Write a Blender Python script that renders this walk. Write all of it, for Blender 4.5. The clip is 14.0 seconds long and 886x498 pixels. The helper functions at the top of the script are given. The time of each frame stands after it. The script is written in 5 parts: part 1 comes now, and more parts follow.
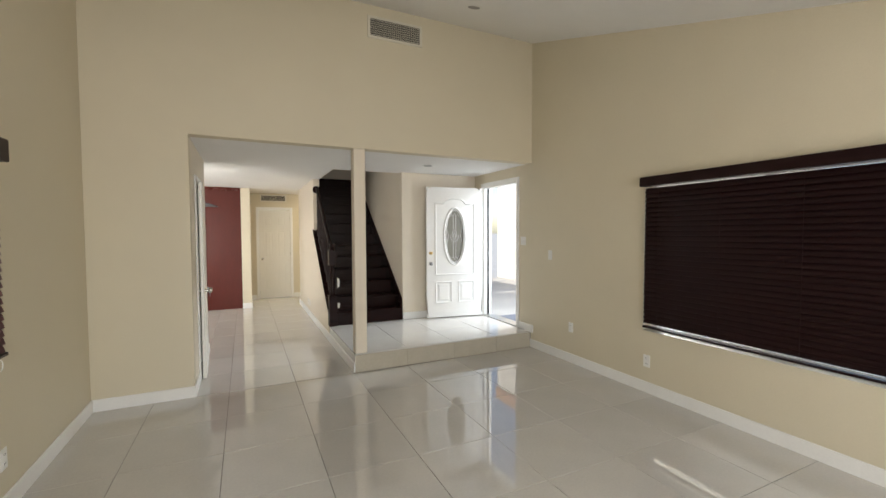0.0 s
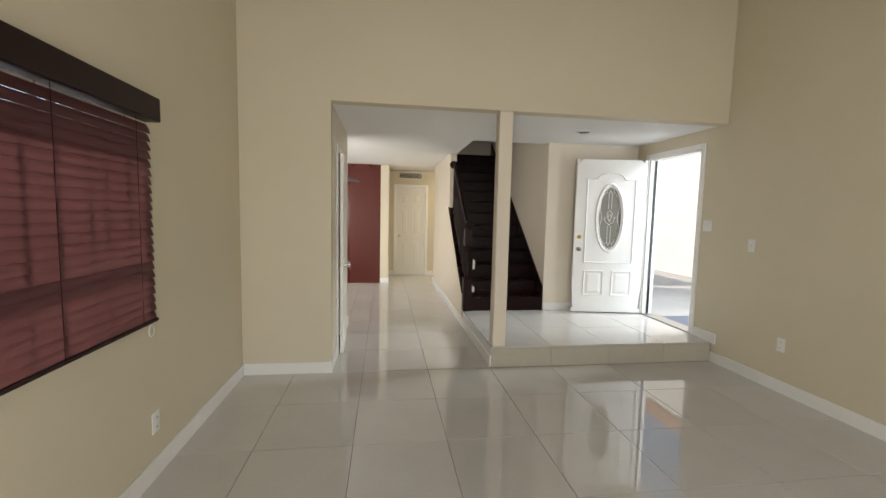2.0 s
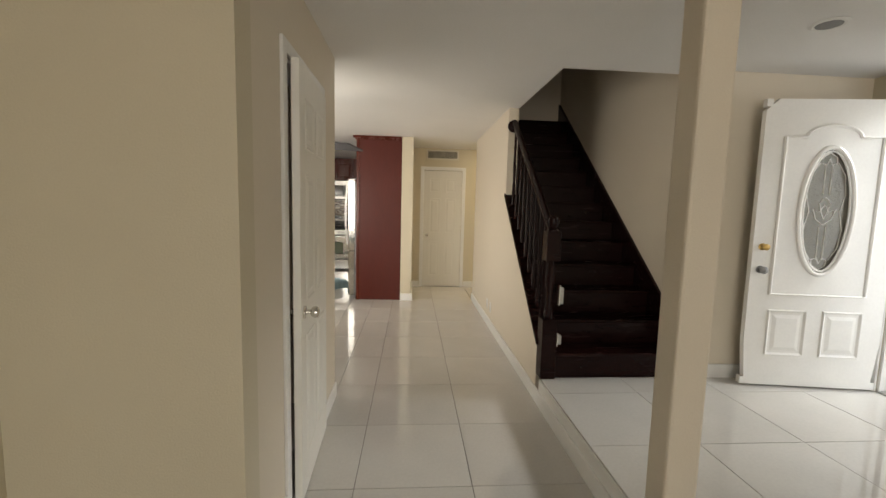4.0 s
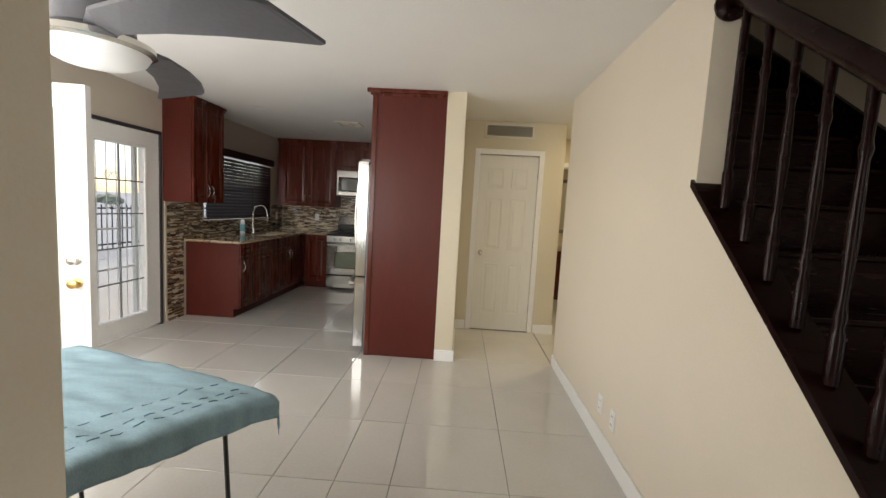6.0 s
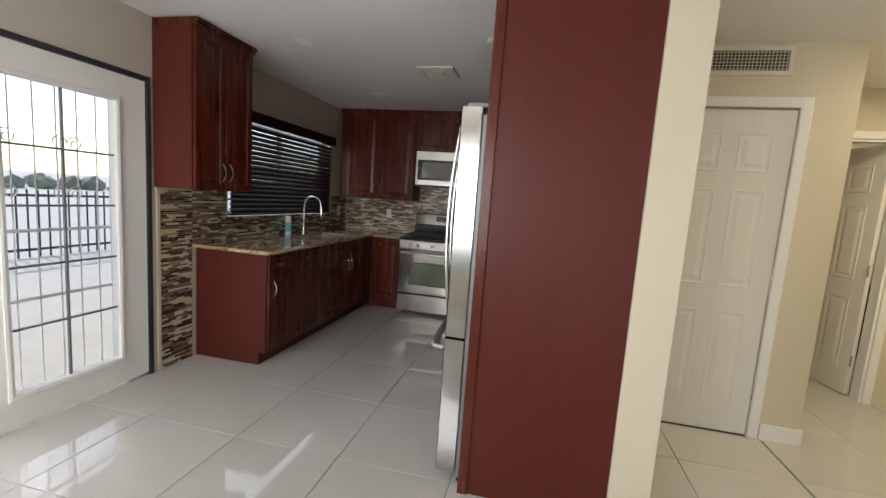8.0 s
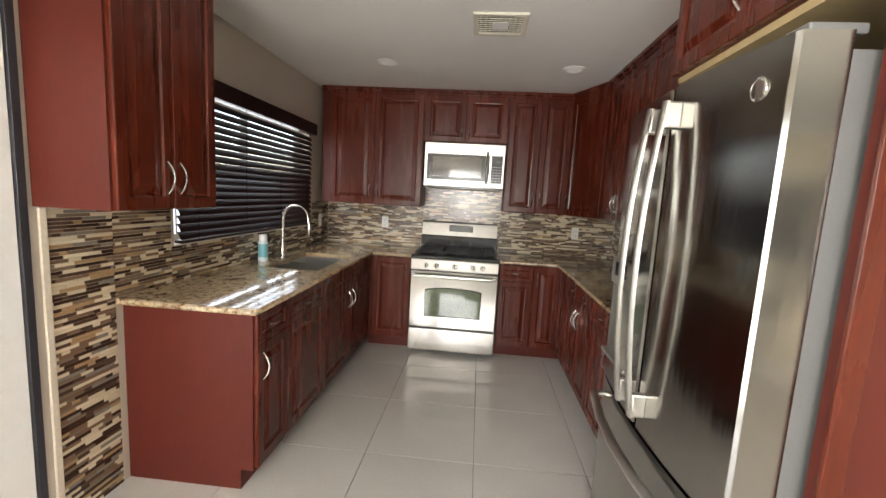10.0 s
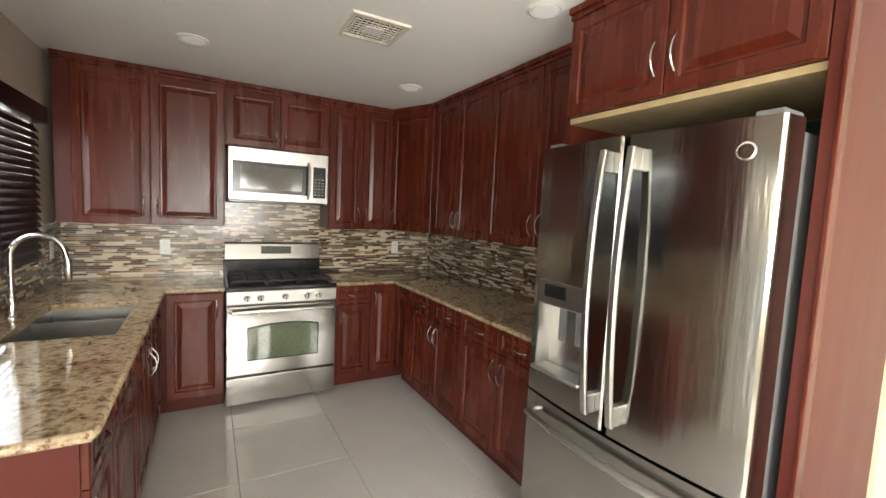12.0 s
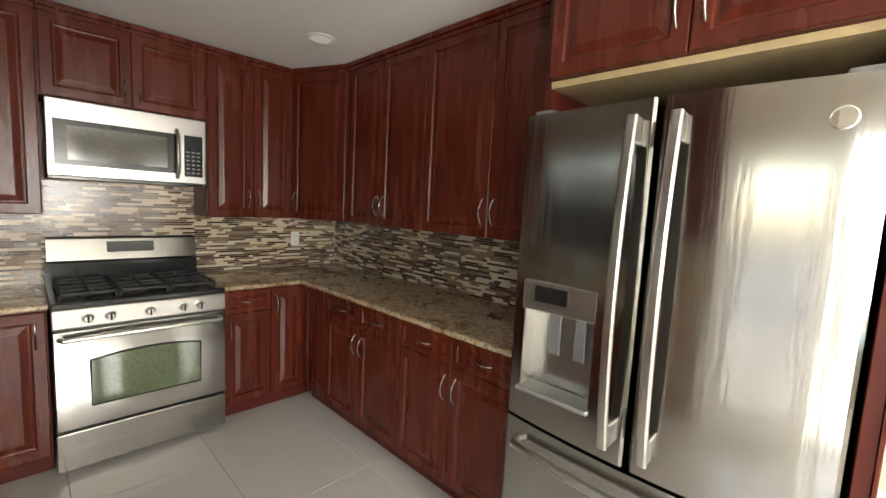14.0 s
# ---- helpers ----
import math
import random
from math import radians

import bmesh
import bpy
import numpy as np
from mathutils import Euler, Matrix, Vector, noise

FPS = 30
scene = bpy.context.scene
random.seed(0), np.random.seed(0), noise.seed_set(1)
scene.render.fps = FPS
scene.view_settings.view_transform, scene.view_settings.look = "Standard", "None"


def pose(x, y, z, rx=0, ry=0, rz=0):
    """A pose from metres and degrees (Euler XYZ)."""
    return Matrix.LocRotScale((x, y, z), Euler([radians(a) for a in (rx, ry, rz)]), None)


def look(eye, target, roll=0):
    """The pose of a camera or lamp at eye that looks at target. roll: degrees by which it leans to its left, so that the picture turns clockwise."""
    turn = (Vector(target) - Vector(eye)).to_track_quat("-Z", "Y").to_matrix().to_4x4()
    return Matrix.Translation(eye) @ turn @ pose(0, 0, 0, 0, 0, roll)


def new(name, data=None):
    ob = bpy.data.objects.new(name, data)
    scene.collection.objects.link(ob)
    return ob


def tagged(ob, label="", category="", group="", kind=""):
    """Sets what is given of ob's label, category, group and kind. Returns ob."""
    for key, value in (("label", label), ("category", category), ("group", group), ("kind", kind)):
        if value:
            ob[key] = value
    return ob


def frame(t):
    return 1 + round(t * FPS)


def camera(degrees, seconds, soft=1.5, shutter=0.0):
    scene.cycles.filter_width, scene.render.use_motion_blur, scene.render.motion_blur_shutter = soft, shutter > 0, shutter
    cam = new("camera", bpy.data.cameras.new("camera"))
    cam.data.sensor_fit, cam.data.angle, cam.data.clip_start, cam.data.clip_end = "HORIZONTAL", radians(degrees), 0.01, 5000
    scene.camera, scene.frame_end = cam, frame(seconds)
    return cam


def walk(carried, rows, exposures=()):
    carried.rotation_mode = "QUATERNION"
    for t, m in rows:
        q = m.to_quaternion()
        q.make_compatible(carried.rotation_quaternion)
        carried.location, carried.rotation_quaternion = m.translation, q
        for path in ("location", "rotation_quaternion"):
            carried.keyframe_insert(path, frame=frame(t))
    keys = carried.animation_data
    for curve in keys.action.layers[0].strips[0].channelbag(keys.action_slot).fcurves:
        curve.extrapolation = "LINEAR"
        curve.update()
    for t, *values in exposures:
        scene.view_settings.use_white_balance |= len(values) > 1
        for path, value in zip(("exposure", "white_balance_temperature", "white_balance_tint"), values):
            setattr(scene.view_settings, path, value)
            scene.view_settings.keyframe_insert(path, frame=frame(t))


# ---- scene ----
cam = camera(93.8, 14.0)
PATH = [
    (0, (0.055, 0.728, 1.521), (0.918, 2.531, 1.44), -0.2),
    (0.5, (0.029, 0.742, 1.511), (0.742, 2.608, 1.408), -0.1),
    (1, (-0.011, 0.787, 1.494), (0.549, 2.703, 1.368), 0.1),
    (1.5, (-0.003, 0.976, 1.468), (0.416, 2.925, 1.315), 0.5),
    (2, (0.077, 1.37, 1.471), (0.359, 3.342, 1.299), 1.3),
    (2.5, (0.095, 1.91, 1.451), (0.294, 3.889, 1.247), 1.1),
    (3, (0.115, 2.525, 1.446), (0.263, 4.506, 1.222), 1.5),
    (3.5, (0.13, 3.156, 1.408), (0.274, 5.141, 1.211), 1.2),
    (4, (0.163, 3.775, 1.424), (0.314, 5.759, 1.221), 1.5),
    (6.3, (0.174, 6.577, 1.392), (0.068, 8.564, 1.198), 3.2),
    (6.5, (0.147, 6.79, 1.376), (0.028, 8.776, 1.172), 3.1),
    (7, (0.048, 7.304, 1.389), (-0.115, 9.286, 1.171), 2.9),
    (7.5, (-0.122, 7.783, 1.396), (-0.464, 9.74, 1.163), 4.1),
    (7.7, (-0.238, 7.946, 1.375), (-0.664, 9.886, 1.14), 4.1),
    (9.8, (-1.283, 9.102, 1.437), (-1.576, 11.063, 1.177), 3.0),
    (10, (-1.366, 9.153, 1.441), (-1.53, 11.13, 1.185), 3.2),
    (10.5, (-1.593, 9.25, 1.451), (-1.378, 11.221, 1.188), 2.5),
    (11, (-1.768, 9.348, 1.468), (-1.223, 11.257, 1.229), 2.6),
    (11.5, (-1.904, 9.465, 1.483), (-1.103, 11.287, 1.288), 2.9),
    (12, (-2.058, 9.53, 1.494), (-1.07, 11.261, 1.325), 2.7),
    (12.5, (-2.146, 9.574, 1.497), (-1.012, 11.216, 1.353), 2.9),
    (13, (-2.147, 9.653, 1.493), (-0.89, 11.204, 1.372), 3.3),
    (13.5, (-2.078, 9.851, 1.493), (-0.722, 11.316, 1.37), 3.5),
    (14, (-2.025, 10.083, 1.472), (-0.603, 11.474, 1.265), 2.9),
]
walk(cam, [(t, look(eye, target, roll)) for t, eye, target, roll in PATH],
     exposures=[(0, 0.85, 6500, 10), (2.5, 0.62, 6600, 10), (4.0, 0.35, 7150, 11), (6.3, 0.42, 6400, 10), (7.0, 0.35, 6150, 10), (7.7, 0.45, 6150, 10), (9.8, 1.65, 6650, 10), (11, 1.95, 6700, 9), (13, 2.0, 6750, 8), (14, 1.95, 6750, 8)])


# ---- light ----
world = bpy.data.worlds.new("sky")
scene.world = world
world.use_nodes = True
wn = world.node_tree.nodes
wl = world.node_tree.links
sky = wn.new("ShaderNodeTexSky")
sky.sky_type = "NISHITA"
sky.sun_disc = False
sky.sun_elevation = radians(40)
sky.sun_rotation = radians(-70)
wn["Background"].inputs["Strength"].default_value = 0.15
wl.new(sky.outputs[0], wn["Background"].inputs["Color"])
sun = new("sun", bpy.data.lights.new("sun", "SUN"))
sun.data.energy = 3.0
sun.data.angle = radians(0.6)
sun.data.color = (1, 0.94, 0.85)
sun.matrix_world = look((-6, 2.2, 5.36), (0, 0, 0))


def area_lamp(name, eye, target, w, h, watts, color=(1, 1, 1)):
    ob = new(name, bpy.data.lights.new(name, "AREA"))
    ob.data.shape, ob.data.size, ob.data.size_y = "RECTANGLE", w, h
    ob.data.energy, ob.data.color = watts, color
    ob.matrix_world = look(eye, target)
    return ob


# added fill lamp in an unseen opening of the living room's rear wall
area_lamp("rear_window_light", (0.7, -1.28, 1.35), (0.7, 4, 1.3), 3.4, 1.9, 64, (1, 0.97, 0.93))
# daylight through the open leaf of the french doors
area_lamp("patio_door_light", (-3.02, 9.02, 1.05), (0, 9.02, 1.0), 0.9, 1.9, 7, (1, 0.97, 0.92))
# added fill lamp in an invented, unseen side opening of the dining corner
area_lamp("dining_window_light", (-2.95, 7.35, 1.45), (0.5, 6.4, 1.3), 0.9, 1.25, 16, (1, 0.97, 0.92))
# daylight in the window of the dining corner that faces the kitchen
area_lamp("dining_front_light", (-1.8, 6.76, 1.45), (-1.7, 12, 1.5), 1.75, 1.15, 48, (1, 0.98, 0.95))
# added fill lamp hidden outside beside the front door, for porch daylight
area_lamp("porch_light", (3.98, 5.12, 1.35), (2.6, 6.6, 0.9), 0.7, 1.9, 16, (0.86, 0.93, 1))
# added fill lamp above the porch, out of view, shining in under the door head
area_lamp("porch_sky_light", (5.5, 5.85, 3.02), (0.0, 6.0, 0.6), 1.2, 0.6, 125, (0.88, 0.94, 1))
# daylight in the kitchen window, behind its blind
area_lamp("kitchen_window_light", (-3.055, 12.09, 1.53), (0, 12.09, 1.53), 1.6, 0.78, 6, (0.9, 0.95, 1))
# warm lamp of the side corridor
area_lamp("corridor_light", (2.0, 10.9, 2.40), (2.0, 10.9, 0), 0.3, 0.3, 15, (1, 0.84, 0.55))
area_lamp("bathroom_light", (3.0, 12.9, 2.40), (3.0, 12.9, 0), 0.3, 0.3, 5, (1, 0.86, 0.6))


# ---- materials ----
def mat(name, color, rough=0.5, metal=0.0, var=0.12, scale=6.0, stretch=(1, 1, 1), bump=0.05, fine=60.0,
        rvar=0.08, piece=0.0, island=0.0, coat=0.0, spec=0.5):
    m = bpy.data.materials.new(name)
    m.use_nodes = True
    nt = m.node_tree
    n, l = nt.nodes, nt.links
    b = n["Principled BSDF"]
    tc = n.new("ShaderNodeTexCoord")
    mp = n.new("ShaderNodeMapping")
    mp.inputs["Scale"].default_value = stretch
    l.new(tc.outputs["Object"], mp.inputs["Vector"])
    a = n.new("ShaderNodeTexNoise")
    a.inputs["Scale"].default_value, a.inputs["Detail"].default_value = scale, 6
    f = n.new("ShaderNodeTexNoise")
    f.inputs["Scale"].default_value, f.inputs["Detail"].default_value = fine, 4
    l.new(mp.outputs[0], a.inputs["Vector"])
    l.new(mp.outputs[0], f.inputs["Vector"])
    add = n.new("ShaderNodeMath")
    add.operation = "ADD"
    l.new(a.outputs["Fac"], add.inputs[0])
    l.new(f.outputs["Fac"], add.inputs[1])
    mr = n.new("ShaderNodeMapRange")
    mr.inputs["From Min"].default_value, mr.inputs["From Max"].default_value = 0.65, 1.35
    mr.inputs["To Min"].default_value, mr.inputs["To Max"].default_value = 1 - var, 1 + var
    l.new(add.outputs[0], mr.inputs["Value"])
    last = mr.outputs[0]
    for amount, kind in ((piece, "ob"), (island, "is")):
        if amount:
            src = n.new("ShaderNodeObjectInfo").outputs["Random"] if kind == "ob" else n.new("ShaderNodeNewGeometry").outputs["Random Per Island"]
            r2 = n.new("ShaderNodeMapRange")
            r2.inputs["To Min"].default_value, r2.inputs["To Max"].default_value = 1 - amount, 1 + amount
            l.new(src, r2.inputs["Value"])
            mu = n.new("ShaderNodeMath")
            mu.operation = "MULTIPLY"
            l.new(last, mu.inputs[0])
            l.new(r2.outputs[0], mu.inputs[1])
            last = mu.outputs[0]
    vm = n.new("ShaderNodeVectorMath")
    vm.operation = "SCALE"
    vm.inputs[0].default_value = color
    l.new(last, vm.inputs["Scale"])
    l.new(vm.outputs[0], b.inputs["Base Color"])
    rr = n.new("ShaderNodeMapRange")
    rr.inputs["To Min"].default_value = max(0.004, rough - rvar)
    rr.inputs["To Max"].default_value = min(1, rough + rvar)
    l.new(a.outputs["Fac"], rr.inputs["Value"])
    l.new(rr.outputs[0], b.inputs["Roughness"])
    b.inputs["Metallic"].default_value = metal
    b.inputs["Specular IOR Level"].default_value = spec
    if coat:
        b.inputs["Coat Weight"].default_value = coat
        b.inputs["Coat Roughness"].default_value = 0.25
    if bump:
        bp = n.new("ShaderNodeBump")
        bp.inputs["Strength"].default_value, bp.inputs["Distance"].default_value = bump, 0.01
        l.new(f.outputs["Fac"], bp.inputs["Height"])
        l.new(bp.outputs[0], b.inputs["Normal"])
    return m


def ramp_mat(name, stops, rough, scale, source="noise", island=False, bump=0.0, coat=0.0, detail=8.0, veins=None):
    """Colours by a ramp over noise, or by island or object."""
    m = bpy.data.materials.new(name)
    m.use_nodes = True
    n, l = m.node_tree.nodes, m.node_tree.links
    b = n["Principled BSDF"]
    tc = n.new("ShaderNodeTexCoord")
    ns = n.new("ShaderNodeTexNoise")
    ns.inputs["Scale"].default_value, ns.inputs["Detail"].default_value = scale, detail
    ns.inputs["Roughness"].default_value = 0.75
    l.new(tc.outputs["Object"], ns.inputs["Vector"])
    cr = n.new("ShaderNodeValToRGB")
    el = cr.color_ramp.elements
    while len(el) < len(stops):
        el.new(0.5)
    for e, (p, c) in zip(el, stops):
        e.position, e.color = p, (*c, 1)
    if source == "island":
        cr.color_ramp.interpolation = "CONSTANT"
        l.new(n.new("ShaderNodeNewGeometry").outputs["Random Per Island"], cr.inputs["Fac"])
    elif source == "object":
        cr.color_ramp.interpolation = "CONSTANT"
        l.new(n.new("ShaderNodeObjectInfo").outputs["Random"], cr.inputs["Fac"])
    else:
        l.new(ns.outputs["Fac"], cr.inputs["Fac"])
    out = cr.outputs["Color"]
    if source == "noise" and veins:
        big = n.new("ShaderNodeTexNoise")
        big.inputs["Scale"].default_value, big.inputs["Detail"].default_value = 5, 5
        big.inputs["Distortion"].default_value = 1.5
        l.new(tc.outputs["Object"], big.inputs["Vector"])
        r = n.new("ShaderNodeMapRange")
        r.inputs["From Min"].default_value, r.inputs["From Max"].default_value = 0.52, 0.68
        l.new(big.outputs["Fac"], r.inputs["Value"])
        mx = n.new("ShaderNodeMix")
        mx.data_type = "RGBA"
        mx.blend_type = "MULTIPLY"
        l.new(r.outputs[0], mx.inputs["Factor"])
        l.new(out, mx.inputs["A"])
        mx.inputs["B"].default_value = (*veins, 1)
        out = mx.outputs["Result"]
    l.new(out, b.inputs["Base Color"])
    b.inputs["Roughness"].default_value = rough
    b.inputs["Coat Weight"].default_value = coat
    if bump:
        bp = n.new("ShaderNodeBump")
        bp.inputs["Strength"].default_value, bp.inputs["Distance"].default_value = bump, 0.005
        l.new(ns.outputs["Fac"], bp.inputs["Height"])
        l.new(bp.outputs[0], b.inputs["Normal"])
    return m


def glass_mat(name, color=(1, 1, 1), rough=0.0):
    m = bpy.data.materials.new(name)
    m.use_nodes = True
    b = m.node_tree.nodes["Principled BSDF"]
    b.inputs["Base Color"].default_value = (*color, 1)
    b.inputs["Transmission Weight"].default_value = 1
    b.inputs["Roughness"].default_value = rough
    b.inputs["IOR"].default_value = 1.1
    return m


def glow_mat(name, color, strength):
    m = bpy.data.materials.new(name)
    m.use_nodes = True
    b = m.node_tree.nodes["Principled BSDF"]
    b.inputs["Base Color"].default_value = (0.8, 0.8, 0.8, 1)
    b.inputs["Emission Color"].default_value = (*color, 1)
    b.inputs["Emission Strength"].default_value = strength
    return m


PAINT = mat("beige wall paint", (0.63, 0.565, 0.425), 0.55, var=0.03, scale=2, bump=0.12, fine=140)
PAINT_CREAM = mat("cream wall paint", (0.71, 0.635, 0.52), 0.55, var=0.03, scale=2, bump=0.12, fine=140)
# the same beige paint, with the kitchen's greyer light put into the colour
PAINT_SHADED = mat("beige wall paint toned down to greige shade", (0.56, 0.50, 0.42), 0.55, var=0.03, scale=2, bump=0.12, fine=140)
CEIL = mat("white ceiling paint", (0.80, 0.79, 0.77), 0.8, var=0.03, scale=2, bump=0.15, fine=90)
WHITE = mat("white trim paint", (0.80, 0.79, 0.76), 0.35, var=0.03, bump=0.03)
DOORW = mat("cream white door paint", (0.78, 0.76, 0.70), 0.38, var=0.03, bump=0.05, fine=200, stretch=(6, 6, 0.6))
TILE = mat("polished pale porcelain", (0.56, 0.54, 0.50), 0.016, var=0.05, scale=3.5, bump=0.0, rvar=0.01, piece=0.035, spec=0.8)
GROUT = mat("grey grout", (0.22, 0.21, 0.19), 0.9, var=0.15, scale=20)
CHERRY = mat("dark cherry cabinet wood", (0.092, 0.0145, 0.006), 0.27, var=0.22, scale=1.6, stretch=(9, 9, 0.9), bump=0.015, fine=7, coat=0.08, piece=0.12, spec=0.32)
CHERRY_END = mat("cherry veneer panel", (0.088, 0.0160, 0.0105), 0.38, var=0.08, scale=1.5, stretch=(5, 5, 1.0), bump=0.01, fine=9, spec=0.24)
STAIRW = mat("near black stained stair wood", (0.011, 0.003, 0.0026), 0.25, var=0.3, scale=4, stretch=(1.2, 8, 8), bump=0.03, fine=20, spec=0.16)
BLINDW = mat("dark brown blind wood", (0.013, 0.0042, 0.0045), 0.38, var=0.25, scale=4, stretch=(8, 1, 8), bump=0.02, spec=0.2)
BRONZE = mat("dark bronze door frame", (0.03, 0.03, 0.035), 0.45, var=0.15)
STEEL = mat("brushed stainless steel", (0.42, 0.41, 0.385), 0.15, 1.0, var=0.05, scale=1.4, stretch=(1, 3.0, 0.25), bump=0.22, fine=4, rvar=0.05)
STEELB = mat("satin stainless steel", (0.50, 0.49, 0.46), 0.3, 1.0, var=0.05, scale=3, bump=0.0, rvar=0.05)
CHROME = mat("brushed nickel", (0.68, 0.66, 0.62), 0.22, 1.0, var=0.05, bump=0.0)
BRASS = mat("aged brass", (0.55, 0.38, 0.14), 0.3, 1.0, var=0.1, bump=0.0)
GREYM = mat("grey painted steel", (0.22, 0.22, 0.22), 0.42, 0.3, var=0.06, bump=0.04, fine=220)
BLACK = mat("black enamel", (0.012, 0.012, 0.013), 0.18, var=0.2, bump=0.0)
IRON = mat("black cast iron", (0.02, 0.02, 0.02), 0.6, var=0.2, bump=0.1)
PLASTIC = mat("white plastic", (0.78, 0.77, 0.74), 0.35, var=0.02, bump=0.0)
# dark colour standing in for the shade inside a duct
DARKV = mat("dark duct shade", (0.05, 0.045, 0.04), 0.8, var=0.2)
GRILLE = mat("off-white enamel grille", (0.66, 0.62, 0.52), 0.45, var=0.04, bump=0.0)
# the garden's green reflection is put into the glass colour
OVENGL = mat("oven door glass with reflected green", (0.10, 0.13, 0.07), 0.06, var=0.3, scale=3, bump=0.0, spec=1.0, rvar=0.02)
MWGL = mat("microwave door glass", (0.10, 0.10, 0.09), 0.08, var=0.2, bump=0.0, spec=0.9, rvar=0.02)
LEADED = mat("leaded obscure glass", (0.20, 0.19, 0.16), 0.15, var=0.12, scale=14, bump=0.4, fine=90)
GRANITE = ramp_mat("speckled tan granite", [(0.30, (0.035, 0.025, 0.018)), (0.40, (0.17, 0.11, 0.06)), (0.48, (0.38, 0.28, 0.17)), (0.58, (0.52, 0.42, 0.28)), (0.70, (0.30, 0.22, 0.14))], 0.08, 42, bump=0.0, coat=0.3, veins=(0.55, 0.42, 0.28))
MOS = [(0.0, (0.050, 0.026, 0.017)), (0.20, (0.60, 0.51, 0.36)), (0.38, (0.19, 0.12, 0.075)), (0.52, (0.66, 0.57, 0.42)), (0.64, (0.20, 0.145, 0.10)), (0.77, (0.085, 0.05, 0.034)), (0.88, (0.38, 0.25, 0.13)), (0.94, (0.22, 0.20, 0.17))]
MOSAIC = ramp_mat("mixed glass and stone strips", MOS, 0.16, 40, "island")
MOSAIC_P = ramp_mat("mixed glass and stone strip", MOS, 0.16, 40, "object")
MGROUT = mat("beige mosaic grout", (0.60, 0.53, 0.42), 0.9, var=0.1)
CLOTH = mat("blue woven tablecloth", (0.21, 0.31, 0.35), 0.9, var=0.25, scale=5, stretch=(1, 5, 1), bump=0.3, fine=120)
CLOTHD = mat("dark blue cloth stripe", (0.05, 0.10, 0.14), 0.9, var=0.2)
FANM = mat("dark grey fan blade", (0.09, 0.09, 0.10), 0.4, var=0.12)
CONC = mat("pale patio concrete", (0.40, 0.385, 0.36), 0.85, var=0.12, scale=2, bump=0.2)
STUCCO = mat("pale stucco", (0.66, 0.62, 0.55), 0.9, var=0.06, scale=3, bump=0.5, fine=70)
TERRA = mat("terracotta painted eave", (0.42, 0.20, 0.11), 0.8, var=0.1)
MATG = mat("blue grey door mat", (0.14, 0.15, 0.18), 0.95, var=0.2, bump=0.5)
SOAP = mat("white soap bottle", (0.62, 0.68, 0.70), 0.3, var=0.05, bump=0.0)
SOAPB = mat("teal can label", (0.16, 0.42, 0.48), 0.4, var=0.1)
RAWWOOD = mat("pale raw plywood", (0.50, 0.38, 0.20), 0.7, var=0.15, stretch=(1, 8, 8), scale=3)
GREENISH = mat("dark green recess paint", (0.02, 0.05, 0.045), 0.7, var=0.1)
FENCE = mat("dark iron fence", (0.05, 0.05, 0.055), 0.6, var=0.1)
IRONP = mat("pale grey painted iron", (0.72, 0.72, 0.70), 0.6, var=0.1)
HILL = mat("dry distant hedge", (0.30, 0.30, 0.20), 0.95, var=0.4, scale=1.0, bump=0.4)
GLASS = glass_mat("clear window glass")
TRANSL = bpy.data.materials.new("thin translucent brown slat")
TRANSL.use_nodes = True
tn, tl = TRANSL.node_tree.nodes, TRANSL.node_tree.links
tn["Principled BSDF"].inputs["Base Color"].default_value = (0.05, 0.018, 0.018, 1)
tn["Principled BSDF"].inputs["Roughness"].default_value = 0.4
tr = tn.new("ShaderNodeBsdfTranslucent")
tr.inputs["Color"].default_value = (0.42, 0.25, 0.245, 1)
tm = tn.new("ShaderNodeMixShader")
tm.inputs[0].default_value = 0.55
tl.new(tn["Principled BSDF"].outputs[0], tm.inputs[1])
tl.new(tr.outputs[0], tm.inputs[2])
tl.new(tm.outputs[0], tn["Material Output"].inputs["Surface"])
LENS = glow_mat("downlight lens", (1, 0.97, 0.92), 0.04)
FROST = glow_mat("frosted lamp glass", (1, 0.95, 0.88), 0.05)
MIRROR = mat("mirror", (0.85, 0.85, 0.85), 0.03, 1.0, var=0.0, bump=0.0, rvar=0.0)

# ---- building helpers ----
ORIGIN = {}


def thing(name, loc, label, category, group="", kind="", rz=0.0, local=False):
    ob = new(name)
    ob.location = loc
    ob.rotation_euler = (0, 0, radians(rz))
    ORIGIN[ob] = Vector((0, 0, 0)) if local else Vector(loc)
    return tagged(ob, label, category, group, kind)


def part(name, bm, material, parent=None, label=""):
    me = bpy.data.meshes.new(name)
    if parent is not None:
        bmesh.ops.translate(bm, verts=bm.verts, vec=-ORIGIN[parent])
    bmesh.ops.recalc_face_normals(bm, faces=bm.faces)
    bm.to_mesh(me)
    bm.free()
    me.materials.append(material)
    ob = new(name, me)
    if parent is not None:
        ob.parent = parent
        ORIGIN[ob] = ORIGIN[parent]
    else:
        ORIGIN[ob] = Vector((0, 0, 0))
    if label:
        ob["label"] = label
    return ob


def smooth(ob, angle=40):
    ob.data.shade_smooth()
    ob.data.set_sharp_from_angle(angle=radians(angle))
    return ob


